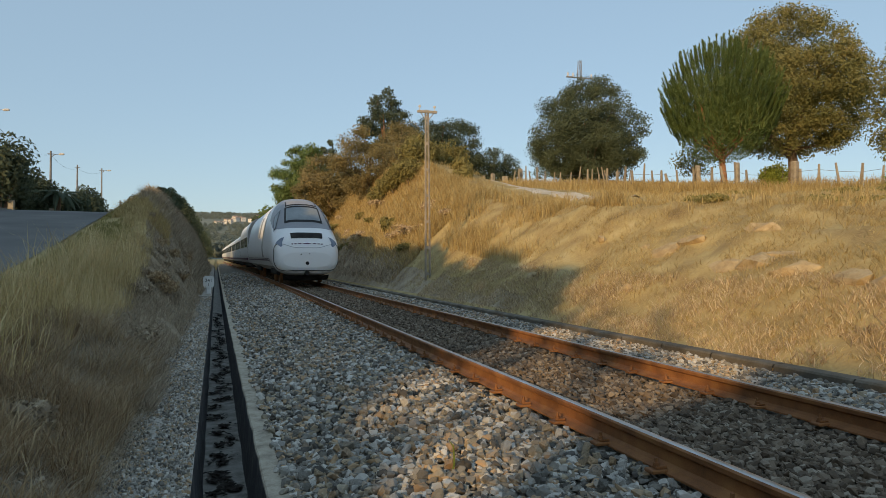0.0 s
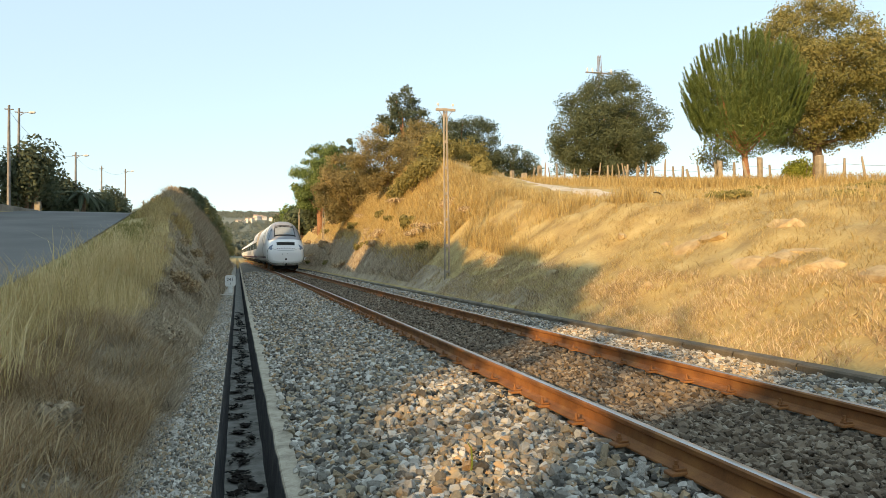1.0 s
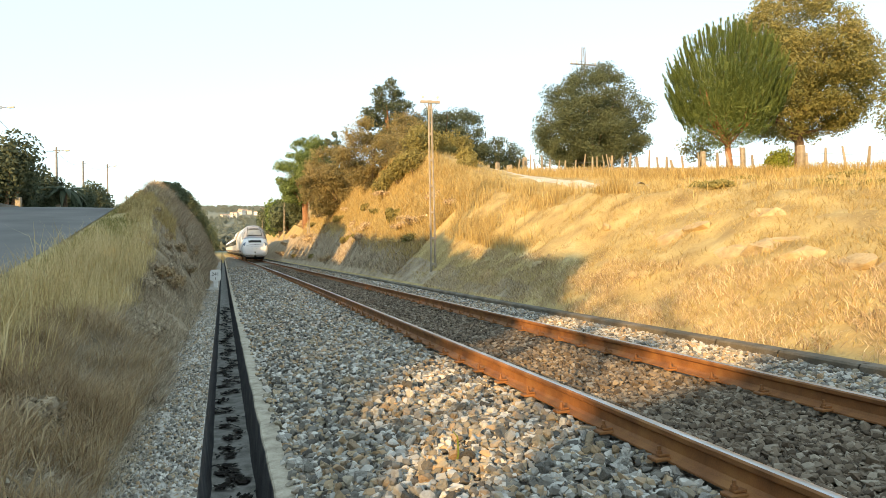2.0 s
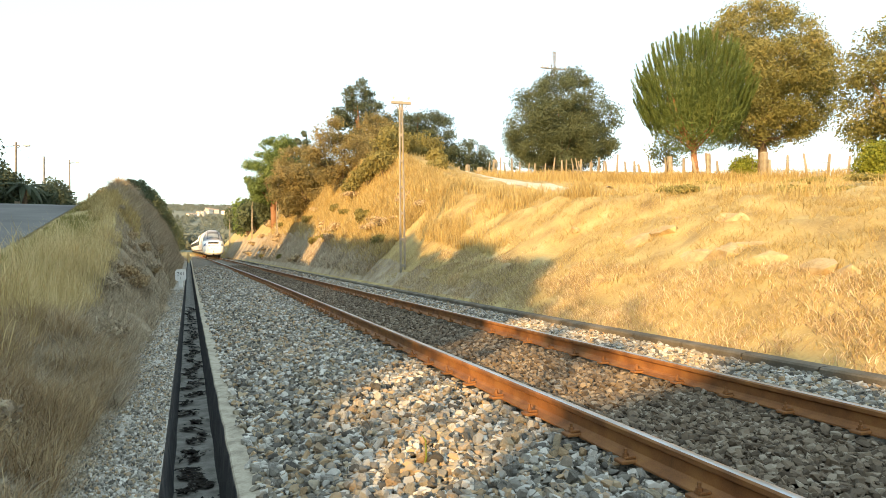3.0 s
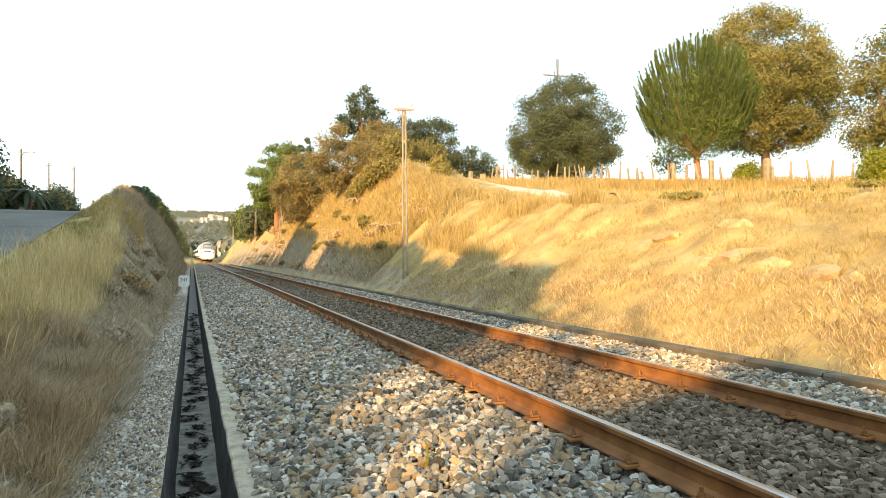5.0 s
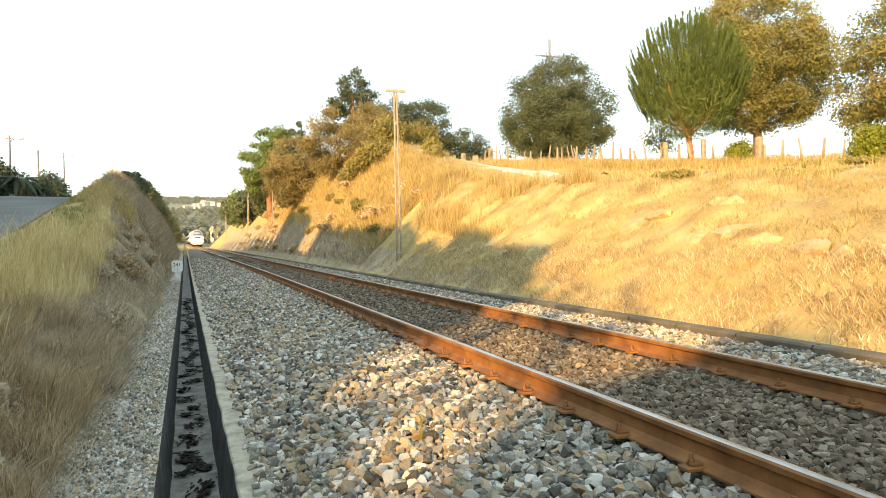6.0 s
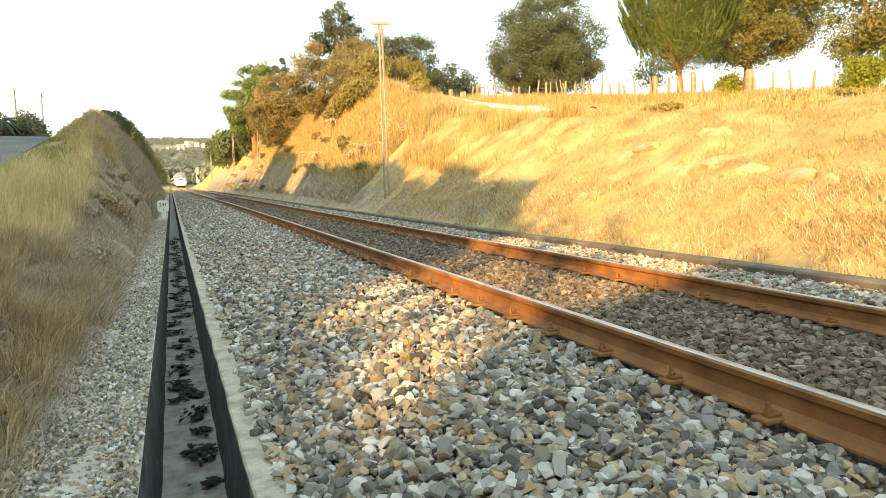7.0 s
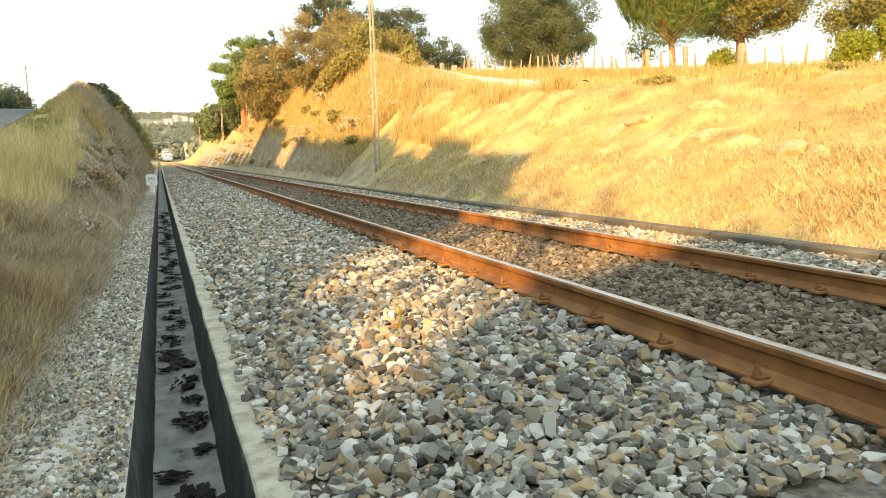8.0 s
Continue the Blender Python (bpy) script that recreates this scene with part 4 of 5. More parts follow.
def build_fence():
    fe = thing("field_fence", "old wire fence of uneven grey wooden posts in dry grass", "fence")
    rng = np.random.default_rng(8)
    tops = []
    s = 0.15
    while s < 5.9:
        x, y = fence_at(s)
        x, y = x + rng.uniform(-0.1, 0.1), y + rng.uniform(-0.1, 0.1)
        z = ground_z(x, y)
        h = rng.uniform(1.0, 1.5)
        lean = rng.normal(0, 4, 2)
        bm = bmesh.new()
        r = rng.uniform(0.045, 0.085)
        tube_bm(bm, [(0, 0, -0.3), (0.01, 0, h * 0.5), (rng.uniform(-0.03, 0.03), 0, h)], [r * 1.1, r, r * 0.75], 6)
        o = part("post", bm, M_POST, fe)
        o.matrix_basis = pose(x, y, z, lean[0], lean[1], rng.uniform(0, 360))
        tops.append((x, y, z))
        s += rng.uniform(0.09, 0.17)
    for hh in (0.45, 0.9):
        bm = bmesh.new()
        tube_bm(bm, [(x, y, z + hh + rng.uniform(-0.06, 0.06)) for x, y, z in tops], [0.009] * len(tops), 4)
        part("wire", bm, M_GREYPOLE, fe, "rusty fence wire")
    # leaning loose stakes
    for i in range(9):
        x, y = fence_at(1.62 + 0.05 * i)
        x += rng.uniform(-0.6, 0.2)
        bm = bmesh.new()
        tube_bm(bm, [(0, 0, -0.2), (0, 0, rng.uniform(0.9, 1.4))], [0.04, 0.03], 5)
        o = part("stake", bm, M_POST, fe)
        o.matrix_basis = pose(x, y, ground_z(x, y), rng.normal(0, 9), rng.normal(0, 12), 0)
    for x, y, h, w in ((18.64, 48.5, 1.0, 0.36), (18.05, 48.9, 0.85, 0.26), (17.0, 49.3, 0.7, 0.4), (19.1, 47.2, 0.75, 0.5), (19.87, 46.1, 1.25, 0.36), (22.1, 28.9, 1.4, 0.24), (24.7, 25.4, 1.5, 0.36), (23.0, 27.2, 1.4, 0.26)):
        bm = bmesh.new()
        box_bm(bm, 0, 0, h / 2 - 0.15, w, w * 0.8, h + 0.3, 0.05)
        for v in bm.verts:
            if v.co.z > h * 0.4:
                v.co.x *= 0.86
                v.co.y *= 0.86
            v.co += Vector((rng.uniform(-0.02, 0.02), rng.uniform(-0.02, 0.02), rng.uniform(-0.02, 0.02)))
        me = bpy.data.meshes.new("granite_post")
        bm.to_mesh(me)
        bm.free()
        me.materials.append(M_GRANITE)
        g = tagged(new("granite_post", me), "squat weathered granite gate post in dry grass", "stone post", group="granite posts")
        g.matrix_basis = pose(x, y, ground_z(x, y), 0, 0, rng.uniform(-20, 20))


# ---- dirt track on the hill ----
def build_dirt_track():
    line = [(12.6, 19.5), (13.5, 23.5), (14.2, 28.0), (15.0, 35.0), (16.8, 45.0), (18.8, 52.0)]
    half = [0.3, 0.9, 1.3, 1.6, 1.6, 1.5]
    v = []
    n = 60
    for i in range(n + 1):
        s = i / n * (len(line) - 1)
        k = min(int(s), len(line) - 2)
        f = s - k
        p = Vector(line[k]).lerp(Vector(line[k + 1]), f)
        d = (Vector(line[k + 1]) - Vector(line[k])).normalized()
        w = half[k] * (1 - f) + half[k + 1] * f
        for e in np.linspace(-1, 1, 7):
            q = p + Vector((d.y, -d.x)) * (e * w * (1 + 0.2 * noise.noise((s * 4, e, 0))))
            v.append((q.x, q.y, ground_z(q.x, q.y) + 0.05 - 0.11 * e * e))
    i, j = np.meshgrid(np.arange(n), np.arange(6), indexing="ij")
    a = (i * 7 + j).ravel()
    tagged(new("dirt_track", mesh_np("dirt_track", v, np.stack([a, a + 7, a + 8, a + 1], 1), M_DIRT, True)), "pale dirt track climbing the dry field", "track", kind="structure")


# ---- rocks bedded in the bank ----
def build_rocks():
    rng = np.random.default_rng(4)
    for x, y, w in ((8.86, 15.33, 0.34), (8.71, 13.26, 0.5), (8.70, 12.4, 0.95), (8.85, 11.8, 0.7), (8.03, 9.75, 0.8), (8.1, 9.2, 1.0), (8.26, 8.8, 0.6), (8.98, 9.97, 0.6), (7.66, 7.8, 0.7), (7.5, 6.9, 0.8), (9.36, 11.85, 0.5), (7.0, 11.2, 0.25), (7.4, 6.3, 0.6), (7.2, 15.9, 0.6)):
        bm = bmesh.new()
        bmesh.ops.create_icosphere(bm, subdivisions=2, radius=1.0)
        o = Vector(rng.uniform(0, 50, 3))
        for v in bm.verts:
            v.co *= 1 + 0.45 * noise.noise(v.co * 1.3 + o) + 0.15 * noise.noise(v.co * 4 + o)
            v.co = Vector((v.co.x * w * 0.34, v.co.y * w * 0.6, v.co.z * 0.10 * (1 + 0.6 * w) + 0.05 * noise.noise(v.co * 3 + o)))
        me = bpy.data.meshes.new("boulder")
        bm.to_mesh(me)
        bm.free()
        me.materials.append(M_CLOD)
        r = tagged(new("boulder", me), "bare pale earth boulder bedded in the grassy bank", "rock", group="bank rocks")
        r.matrix_basis = pose(x, y, ground_z(x, y) - 0.075, 0, -27, rng.uniform(-30, 30))


# ---- lattice mast ----
def build_mast(x, y, z0, z1, za):
    t = thing("lattice_mast", "slender steel lattice power mast behind the oak", "mast", pose(x, y, z0))
    h = z1 - z0
    for sx, sy in ((-1, -1), (1, -1), (1, 1), (-1, 1)):
        bm = bmesh.new()
        tube_bm(bm, [(sx * 0.75, sy * 0.75, -1), (sx * 0.18, sy * 0.18, h)], [0.075, 0.055], 4)
        part("leg", bm, M_GREYPOLE, t)
    for k in range(16):
        a, b = k / 16, (k + 1) / 16
        wa, wb = 0.75 - 0.57 * a, 0.75 - 0.57 * b
        bm = bmesh.new()
        s = 1 if k % 2 else -1
        tube_bm(bm, [(-wa * s, -wa, h * a), (wb * s, -wb, h * b)], [0.03, 0.03], 4)
        part("lattice_bar", bm, M_GREYPOLE, t)
    bm = bmesh.new()
    box_bm(bm, 0, 0, za - z0, 4.8, 0.24, 0.19, 0.02)
    arm = part("cross_arm", bm, M_GREYPOLE, t)
    for sx in (-2.1, -1.2, 2.1):
        bm = bmesh.new()
        tube_bm(bm, [(sx, 0, za - z0), (sx, 0, za - z0 + 0.35), (sx, 0, za - z0 + 0.7)], [0.05, 0.14, 0.12], 6)
        part("insulator", bm, M_CERAMIC, arm)


# ---- far valley ----
def house(x, y, z, w, d, h, turn, name="house", label="small pale house with a red tiled roof in the valley", group="valley houses"):
    t = thing(name, label, "house", pose(x, y, z, 0, 0, turn), group)
    bm = bmesh.new()
    box_bm(bm, 0, 0, h / 2 - 1, w, d, h + 2, 0.05)
    part("wall", bm, M_WALLPAINT, t)
    bm = bmesh.new()
    o = 0.06 * w
    a = [bm.verts.new(p) for p in ((-w / 2 - o, -d / 2 - o, h), (w / 2 + o, -d / 2 - o, h), (w / 2 + o, d / 2 + o, h), (-w / 2 - o, d / 2 + o, h), (-w / 2 - o, 0, h + d * 0.2), (w / 2 + o, 0, h + d * 0.2))]
    for q in ((0, 1, 5, 4), (2, 3, 4, 5), (0, 4, 3), (1, 2, 5), (0, 3, 2, 1)):
        bm.faces.new([a[i] for i in q])
    part("roof", bm, M_TILE, t, "red tiled roof")
    for k in range(max(2, int(w / 3))):
        bm = bmesh.new()
        box_bm(bm, -w / 2 + (k + 0.5) * w / max(2, int(w / 3)), -d / 2 - 0.02, h * 0.55, 0.9, 0.12, 1.2, 0.02)
        part("window", bm, M_GLASS, t)
    return t


def far_z(x, y):
    return float(np.interp(y, *FAR_Z)) + 6 * noise.noise((x * 0.004, y * 0.002, 1))


def build_valley():
    rng = np.random.default_rng(17)
    V, F, base = [], [], 0
    for y0, y1, n, s0, s1, half in ((190, 320, 240, 2.5, 4.5, 40), (320, 620, 620, 3.5, 6, 90), (620, 1150, 1900, 2.6, 4.6, 190), (1300, 1750, 2600, 2.2, 4.0, 330)):
        y = rng.uniform(y0, y1, n)
        x = rng.uniform(-1, 1, n) * half + (-6 - 0.012 * y if y0 < 330 else 0)
        for a, b in zip(x, y):
            if y0 == 190 and abs(a - float(cx(b))) < 8:
                continue
            s = rng.uniform(s0, s1)
            m = 90 if y0 < 600 else 44
            d = rng.normal(size=(m, 3))
            d /= np.linalg.norm(d, axis=1)[:, None]
            p = np.array([a, b, far_z(a, b) + s * 0.75]) + d * s * np.array([0.75, 0.75, 0.95]) * rng.uniform(0.7, 1.1, (m, 1))
            e = np.cross(d, rng.normal(size=(m, 3)))
            e /= np.linalg.norm(e, axis=1)[:, None]
            g = np.cross(d, e)
            v = np.stack([p - e * s * 0.24, p + g * s * 0.18, p + e * s * 0.24, p - g * s * 0.18], 1).reshape(-1, 3)
            V.append(v)
            F.append(np.arange(4 * m).reshape(-1, 4) + base)
            base += 4 * m
    tagged(new("hazed_woods", mesh_np("hazed_woods", np.concatenate(V), np.concatenate(F), M_WOODS_HAZED)), "green woods across the valley, haze painted into their colour", "woods", kind="stuff")
    for i in range(26):
        y = rng.uniform(1130, 1290)
        x = rng.choice([rng.uniform(-75, 80), rng.uniform(-30, 60), rng.uniform(20, 110)])
        house(x, y, far_z(x, y) + 1, rng.uniform(7, 13), rng.uniform(6, 9), rng.uniform(4, 7), rng.uniform(-50, 50))
    house(5.5, 240, far_z(5.5, 240) + 0.5, 7, 7, 4.2, 12, label="cream house with a red tiled roof beside the line", group="lineside houses")
    house(9.5, 225, far_z(9.5, 225) + 0.5, 5, 8, 5.0, 20, label="cream house with a red tiled roof beside the line", group="lineside houses")


# ---- train ----
SEC = {"s": [0.0, 0.03, 0.09, 0.20, 0.40, 0.75, 1.1, 1.45, 2.2, 2.8, 3.6, 4.6, 6.0, 20.0],
       "w": [1.00, 1.12, 1.22, 1.31, 1.38, 1.43, 1.455, 1.465, 1.475, 1.48, 1.48, 1.48, 1.48, 1.48],
       "t": [1.38, 1.56, 1.74, 1.94, 2.16, 2.40, 2.58, 2.82, 3.48, 3.78, 3.93, 3.99, 4.0, 4.0],
       "b": [0.74, 0.62, 0.53, 0.46, 0.41, 0.38, 0.38, 0.40, 0.44, 0.44, 0.44, 0.44, 0.44, 0.44],
       "n": [3.0, 3.1, 3.2, 3.3, 3.3, 3.3, 3.2, 3.2, 3.2, 3.2, 3.3, 3.4, 3.4, 3.4]}


def hull(s, th, grow=0.0):
    """A point of the train's shell, s metres from its nose, at the angle th (0: its right side, 90: its roof)."""
    w, t, b, n = (np.interp(s, SEC["s"], SEC[k]) for k in "wtbn")
    zc, hz = (t + b) / 2, (t - b) / 2
    c, q = math.cos(th), math.sin(th)
    x = math.copysign(abs(c) ** (2 / n), c) * (w + grow)
    z = zc + math.copysign(abs(q) ** (2 / n), q) * (hz + grow)
    lean = 1 - 0.30 * max(0.0, (z - 1.5) / 2.5) ** 1.6
    return (x * lean, s - grow * 0.6, z)


def hull_patch(name, s0, s1, t0, t1, grow, material, parent, label="", shape=None, ns=10, nt=14):
    v = []
    for i in range(ns + 1):
        for j in range(nt + 1):
            fs, ft = i / ns, j / nt
            a, b = (t0, t1) if shape is None else shape(fs, t0, t1)
            v.append(hull(s0 + (s1 - s0) * fs, radians(a + (b - a) * ft), grow))
    i, j = np.meshgrid(np.arange(ns), np.arange(nt), indexing="ij")
    a = (i * (nt + 1) + j).ravel()
    return under(name, mesh_np(name, v, np.stack([a, a + nt + 1, a + nt + 2, a + 1], 1), material, True), parent, label)


def build_train():
    t = thing("passenger_train", "white passenger train with a grey cab moving along the track", "train")
    # tail car, split into its painted shells
    ss = np.unique(np.concatenate([SEC["s"], np.linspace(0, 6, 40), np.linspace(6, 20, 8)]))
    ths = np.linspace(0, 2 * math.pi, 73)[:-1]
    v = [hull(s, th) for s in ss for th in ths]
    n, k = len(ss), len(ths)
    i, j = np.meshgrid(np.arange(n - 1), np.arange(k), indexing="ij")
    f = np.stack([(i * k + j).ravel(), (i * k + (j + 1) % k).ravel(), ((i + 1) * k + (j + 1) % k).ravel(), ((i + 1) * k + j).ravel()], 1)
    va = np.asarray(v)
    mid = va[f].mean(1)
    low = (mid[:, 2] < 0.80) & (mid[:, 1] > 0.6)
    white = ~low

    def shell(name, sel, m, label):
        ids = np.unique(f[sel])
        back = np.full(len(va), -1)
        back[ids] = np.arange(len(ids))
        return under(name, mesh_np(name, va[ids], back[f[sel]], m, True), t, label)

    body = shell("body", white, M_TRAIN, "glossy white bodywork")
    rim = ([0, 0.02, 0.06, 0.13, 0.24, 0.40, 0.62, 0.74, 0.88, 1.0], [84, 62, 47, 33, 21, 14, 14, 24, 46, 72])
    cab = hull_patch("cab_roof", 0.86, 4.7, 0, 180, 0.006, M_TRAIN_GREY, t, "grey cab surround", lambda fs, a, b: (float(np.interp(fs, *rim)), 180 - float(np.interp(fs, *rim))), ns=70, nt=40)
    shell("skirt", low, M_TRAIN_LOWER, "dusty lower skirt")
    cap = mesh_np("nose_face", [v[q] for q in range(k)], np.arange(k)[None], M_TRAIN, False)
    nose = under("nose_face", cap, t, "white nose face")
    # windscreen with its dark frame, the panel above it, side windows
    hull_patch("windscreen_frame", 1.32, 2.26, 62, 118, 0.014, M_BLACK, cab, "black windscreen surround")
    hull_patch("windscreen", 1.46, 2.14, 66, 114, 0.024, M_GLASS_REFLECTION, cab, "windscreen with a pale reflection painted in")
    hull_patch("top_panel_frame", 2.34, 3.0, 64, 116, 0.014, M_BLACK, cab)
    hull_patch("top_panel", 2.42, 2.92, 67, 113, 0.022, M_TRAIN_GREY, cab)
    for mir in (0, 1):
        g = (lambda a: 180 - a) if mir else (lambda a: a)
        sh = lambda fs, a, b: (a + (b - a) * 0.02, a + (b - a) * (0.35 + 0.65 * fs))
        hull_patch("side_window_frame", 1.30, 2.30, g(27.0), g(52), 0.014, M_BLACK, cab, "", sh)
        hull_patch("side_window", 1.42, 2.20, g(29.5), g(49.5), 0.024, M_GLASS_REFLECTION, cab, "", sh)
        hull_patch("headlight", 0.11, 0.36, g(31), g(63), 0.016, M_LENS, body, "smoked wedge headlight", lambda fs, a, b: (a + (b - a) * (0.1 - 0.35 * fs), a + (b - a) * (0.35 + 0.45 * fs)))
        for s0, s1, a0, a1, m in ((0.7, 19.9, -31, -28.2, M_PURPLE), (1.0, 19.9, -26.6, -25.2, M_PURPLE)):
            hull_patch("stripe", s0, s1, g(a0), g(a1), 0.012, m, body, "dark purple stripe", ns=30, nt=2)
        hull_patch("cab_door", 5.6, 6.4, g(-24), g(34), 0.008, M_TRAIN_LOWER, body, "", ns=4, nt=14)
        hull_patch("door_window", 5.75, 6.25, g(15), g(27), 0.016, M_GLASS, body, "", ns=4, nt=6)
        hull_patch("grille", 8.2, 9.2, g(0), g(24), 0.010, M_TRAIN_GREY, body, "", ns=4, nt=6)
    # nose details on the flat face and just above it
    hull_patch("grille", 0.24, 0.50, 71, 109, 0.014, M_UNDER, body, "dark ventilation grille")

    def flat(name, pts, m, y, label="", parent=nose):
        bm = bmesh.new()
        fc = bm.faces.new([bm.verts.new((a, y, b)) for a, b in pts])
        r = bmesh.ops.extrude_face_region(bm, geom=[fc])
        bmesh.ops.translate(bm, verts=[q for q in r["geom"] if isinstance(q, bmesh.types.BMVert)], vec=(0, 0.012, 0))
        return part(name, bm, m, parent, label)

    seam = []
    for a in np.linspace(152, 388, 45):
        c = abs(math.cos(radians(a)))
        seam.append(hull(0.035 + 0.34 * c**3, radians(a), 0.006))
    bm = bmesh.new()
    tube_bm(bm, seam, [0.017] * len(seam), 5)
    part("hatch_seam", bm, M_BLACK, nose, "dark curved coupler hatch seam")
    ends = [Vector(seam[-1]), Vector(seam[0])]
    bm = bmesh.new()
    top = []
    for q in np.linspace(28, 152, 21):
        c = abs(math.cos(radians(q)))
        top.append(hull(0.035 + 0.34 * c**3, radians(q), 0.004))
    tube_bm(bm, top, [0.010] * len(top), 5)
    part("hatch_seam", bm, M_TRAIN_GREY, nose)
    for a0, b0, r in ((0.0, 0.92, 0.075), (-0.26, 1.30, 0.03), (0.10, 1.32, 0.025)):
        flat("coupler_hole" if r > 0.05 else "cap_bolt", [(a0 + r * math.cos(q), b0 + r * math.sin(q)) for q in np.linspace(0, 6.283, 13)[:-1]], M_BLACK, -0.016)
    for q in range(7):
        hull_patch("logo_bar", 0.085, 0.105, 112 - 6.6 * q, 108 - 6.6 * q, 0.012, M_PURPLE, body, "small purple logo mark", ns=2, nt=3)
    # snow plough, bogies, wheels
    bm = bmesh.new()
    prof = [(-1.0, 0.45, 0.42), (-0.8, 0.25, 0.40), (0.8, 0.25, 0.40), (1.0, 0.45, 0.42), (0.95, 0.6, 0.20), (0.6, 0.4, 0.17), (-0.6, 0.4, 0.17), (-0.95, 0.6, 0.20)]
    q = [bm.verts.new(p) for p in prof]
    bm.faces.new([q[1], q[2], q[5], q[6]])
    bm.faces.new([q[0], q[1], q[6], q[7]])
    bm.faces.new([q[2], q[3], q[4], q[5]])
    bmesh.ops.solidify(bm, geom=bm.faces[:], thickness=0.04)
    part("snow_plough", bm, M_UNDER, t, "black snow plough")
    bm = bmesh.new()
    tube_bm(bm, [(0, -0.03, 0.50), (0, 0.3, 0.50)], [0.10, 0.12], 8)
    part("buffer_beam", bm, M_UNDER, t)

    def bogie(s):
        bm = bmesh.new()
        box_bm(bm, 0, s, 0.55, 2.2, 3.2, 0.35, 0.06)
        box_bm(bm, 0, s, 0.35, 1.2, 1.0, 0.25, 0.05)
        b = part("bogie", bm, M_UNDER, t, "dark bogie")
        for ds in (-1.2, 1.2):
            for x in (-0.87, 0.87):
                bm = bmesh.new()
                tube_bm(bm, [(x - 0.07, s + ds, 0.46), (x + 0.07, s + ds, 0.46)], [0.46, 0.46], 20)
                part("wheel", bm, M_RUST, b)

    bogie(3.6)
    bogie(14.0)
    # the coaches ahead of it, lower than the power car
    for c in range(9):
        s0 = 20.4 + 13.3 * c
        prof = []
        for th in np.linspace(-0.35 * math.pi, 1.35 * math.pi, 41):
            cc, q = math.cos(th), math.sin(th)
            prof.append((math.copysign(abs(cc) ** 0.6, cc) * 1.47, 2.0 + math.copysign(abs(q) ** 0.6, q) * 1.42))
        hi = 0.55 if c == 0 else 0.0
        vv = [(x, s, z + hi * max(0, (z - 2) / 1.4)) for s in (s0, s0 + 12.9) for x, z in prof]
        m = len(prof)
        a = np.arange(m - 1)
        coach = under("coach", mesh_np("coach", vv, np.stack([a, a + 1, a + 1 + m, a + m], 1), M_TRAIN, True), t, "white coach")
        for end in (0, m):
            under("end_wall", mesh_np("end_wall", vv[end:end + m], np.arange(m)[None], M_TRAIN_LOWER), coach)
        bm = bmesh.new()
        box_bm(bm, 0, s0 - 0.25, 1.9, 1.7, 0.6, 2.3, 0.1)
        part("gangway", bm, M_UNDER, coach, "black gangway bellows")
        for mir in (-1, 1):
            for wq in range(6):
                bm = bmesh.new()
                box_bm(bm, mir * 1.462, s0 + 1.6 + wq * 1.9, 2.25, 0.05, 1.35, 0.72, 0.02)
                part("window", bm, M_GLASS, coach)
            bm = bmesh.new()
            box_bm(bm, mir * 1.455, s0 + 6.4, 1.05, 0.04, 12.6, 0.14, 0.01)
            part("stripe", bm, M_PURPLE, coach)
        bm = bmesh.new()
        box_bm(bm, 0, s0 + 12.9, 0.55, 1.9, 1.2, 0.5, 0.08)
        box_bm(bm, 0, s0 + 6.4, 0.62, 2.2, 10.5, 0.3, 0.05)
        part("running_gear", bm, M_UNDER, coach)
    return t


# ---- put it all in place ----
build_track()
build_kerb()
km_post(-1.03, 27.85, float(cz(27.85)) - 0.16, 0.76, (("241", 0.70, 0.24), ("1", 0.49, 0.20)), 0)
km_post(4.9, 72.3, float(cz(72.3)) + 0.05, 1.1, (("1", 0.62, 0.26),), -3)
rail_pole(6.43, 23.1, 0.1, 6.48, -0.3)
rail_pole(5.75, 63.5, ground_z(5.75, 63.5), 6.1, 2.0)
rail_pole(5.2, 92.0, ground_z(5.2, 92.0), 6.2, 1.0)
rail_pole(3.4, 128.0, ground_z(3.4, 128.0), 7.2, 0)
build_fence()
build_dirt_track()
build_rocks()
build_mast(52.8, 98.3, 15.5, 33.9, 31.1)

broadleaf(32.6, 33.9, ground_z(32.6, 33.9), 10.7, 9.0, 90000, 0.075, M_OAK_YELLOW, "large oak with yellowing leaves behind the fence", base=0.17, clumps=230, trunk_r=0.3, widest=0.46)
broadleaf(28.5, 51.8, ground_z(28.5, 51.8), 8.7, 9.5, 88000, 0.08, M_OAK, "round dark green oak in the field", base=0.0, clumps=230, trunk_r=0.25, skirt=30, widest=0.40)
young_pine(23.25, 28.5, ground_z(23.25, 28.5), 7.6, 5.7, 900, "young stone pine with upright bright green shoots")
broadleaf(33.9, 25.0, ground_z(33.9, 25.0), 8.6, 6.8, 42000, 0.08, M_OAK_YELLOW, "yellow-green oak at the end of the fence", base=0.1, clumps=150)
broadleaf(27.0, 35.6, ground_z(27.0, 35.6), 2.4, 2.6, 1500, 0.07, M_OAK_YELLOW, "thin young oak behind the fence", base=0.3, clumps=50, airy=0.6)
shrub(24.1, 26.3, ground_z(24.1, 26.3), 2.1, 1.5, 5200, 0.06, M_BUSH, "bright yellow-green bush by the fence", group="field bushes")
shrub(25.8, 20.6, ground_z(25.8, 20.6), 2.3, 1.9, 7000, 0.06, M_BUSH, "bright yellow-green bush by the fence", group="field bushes")
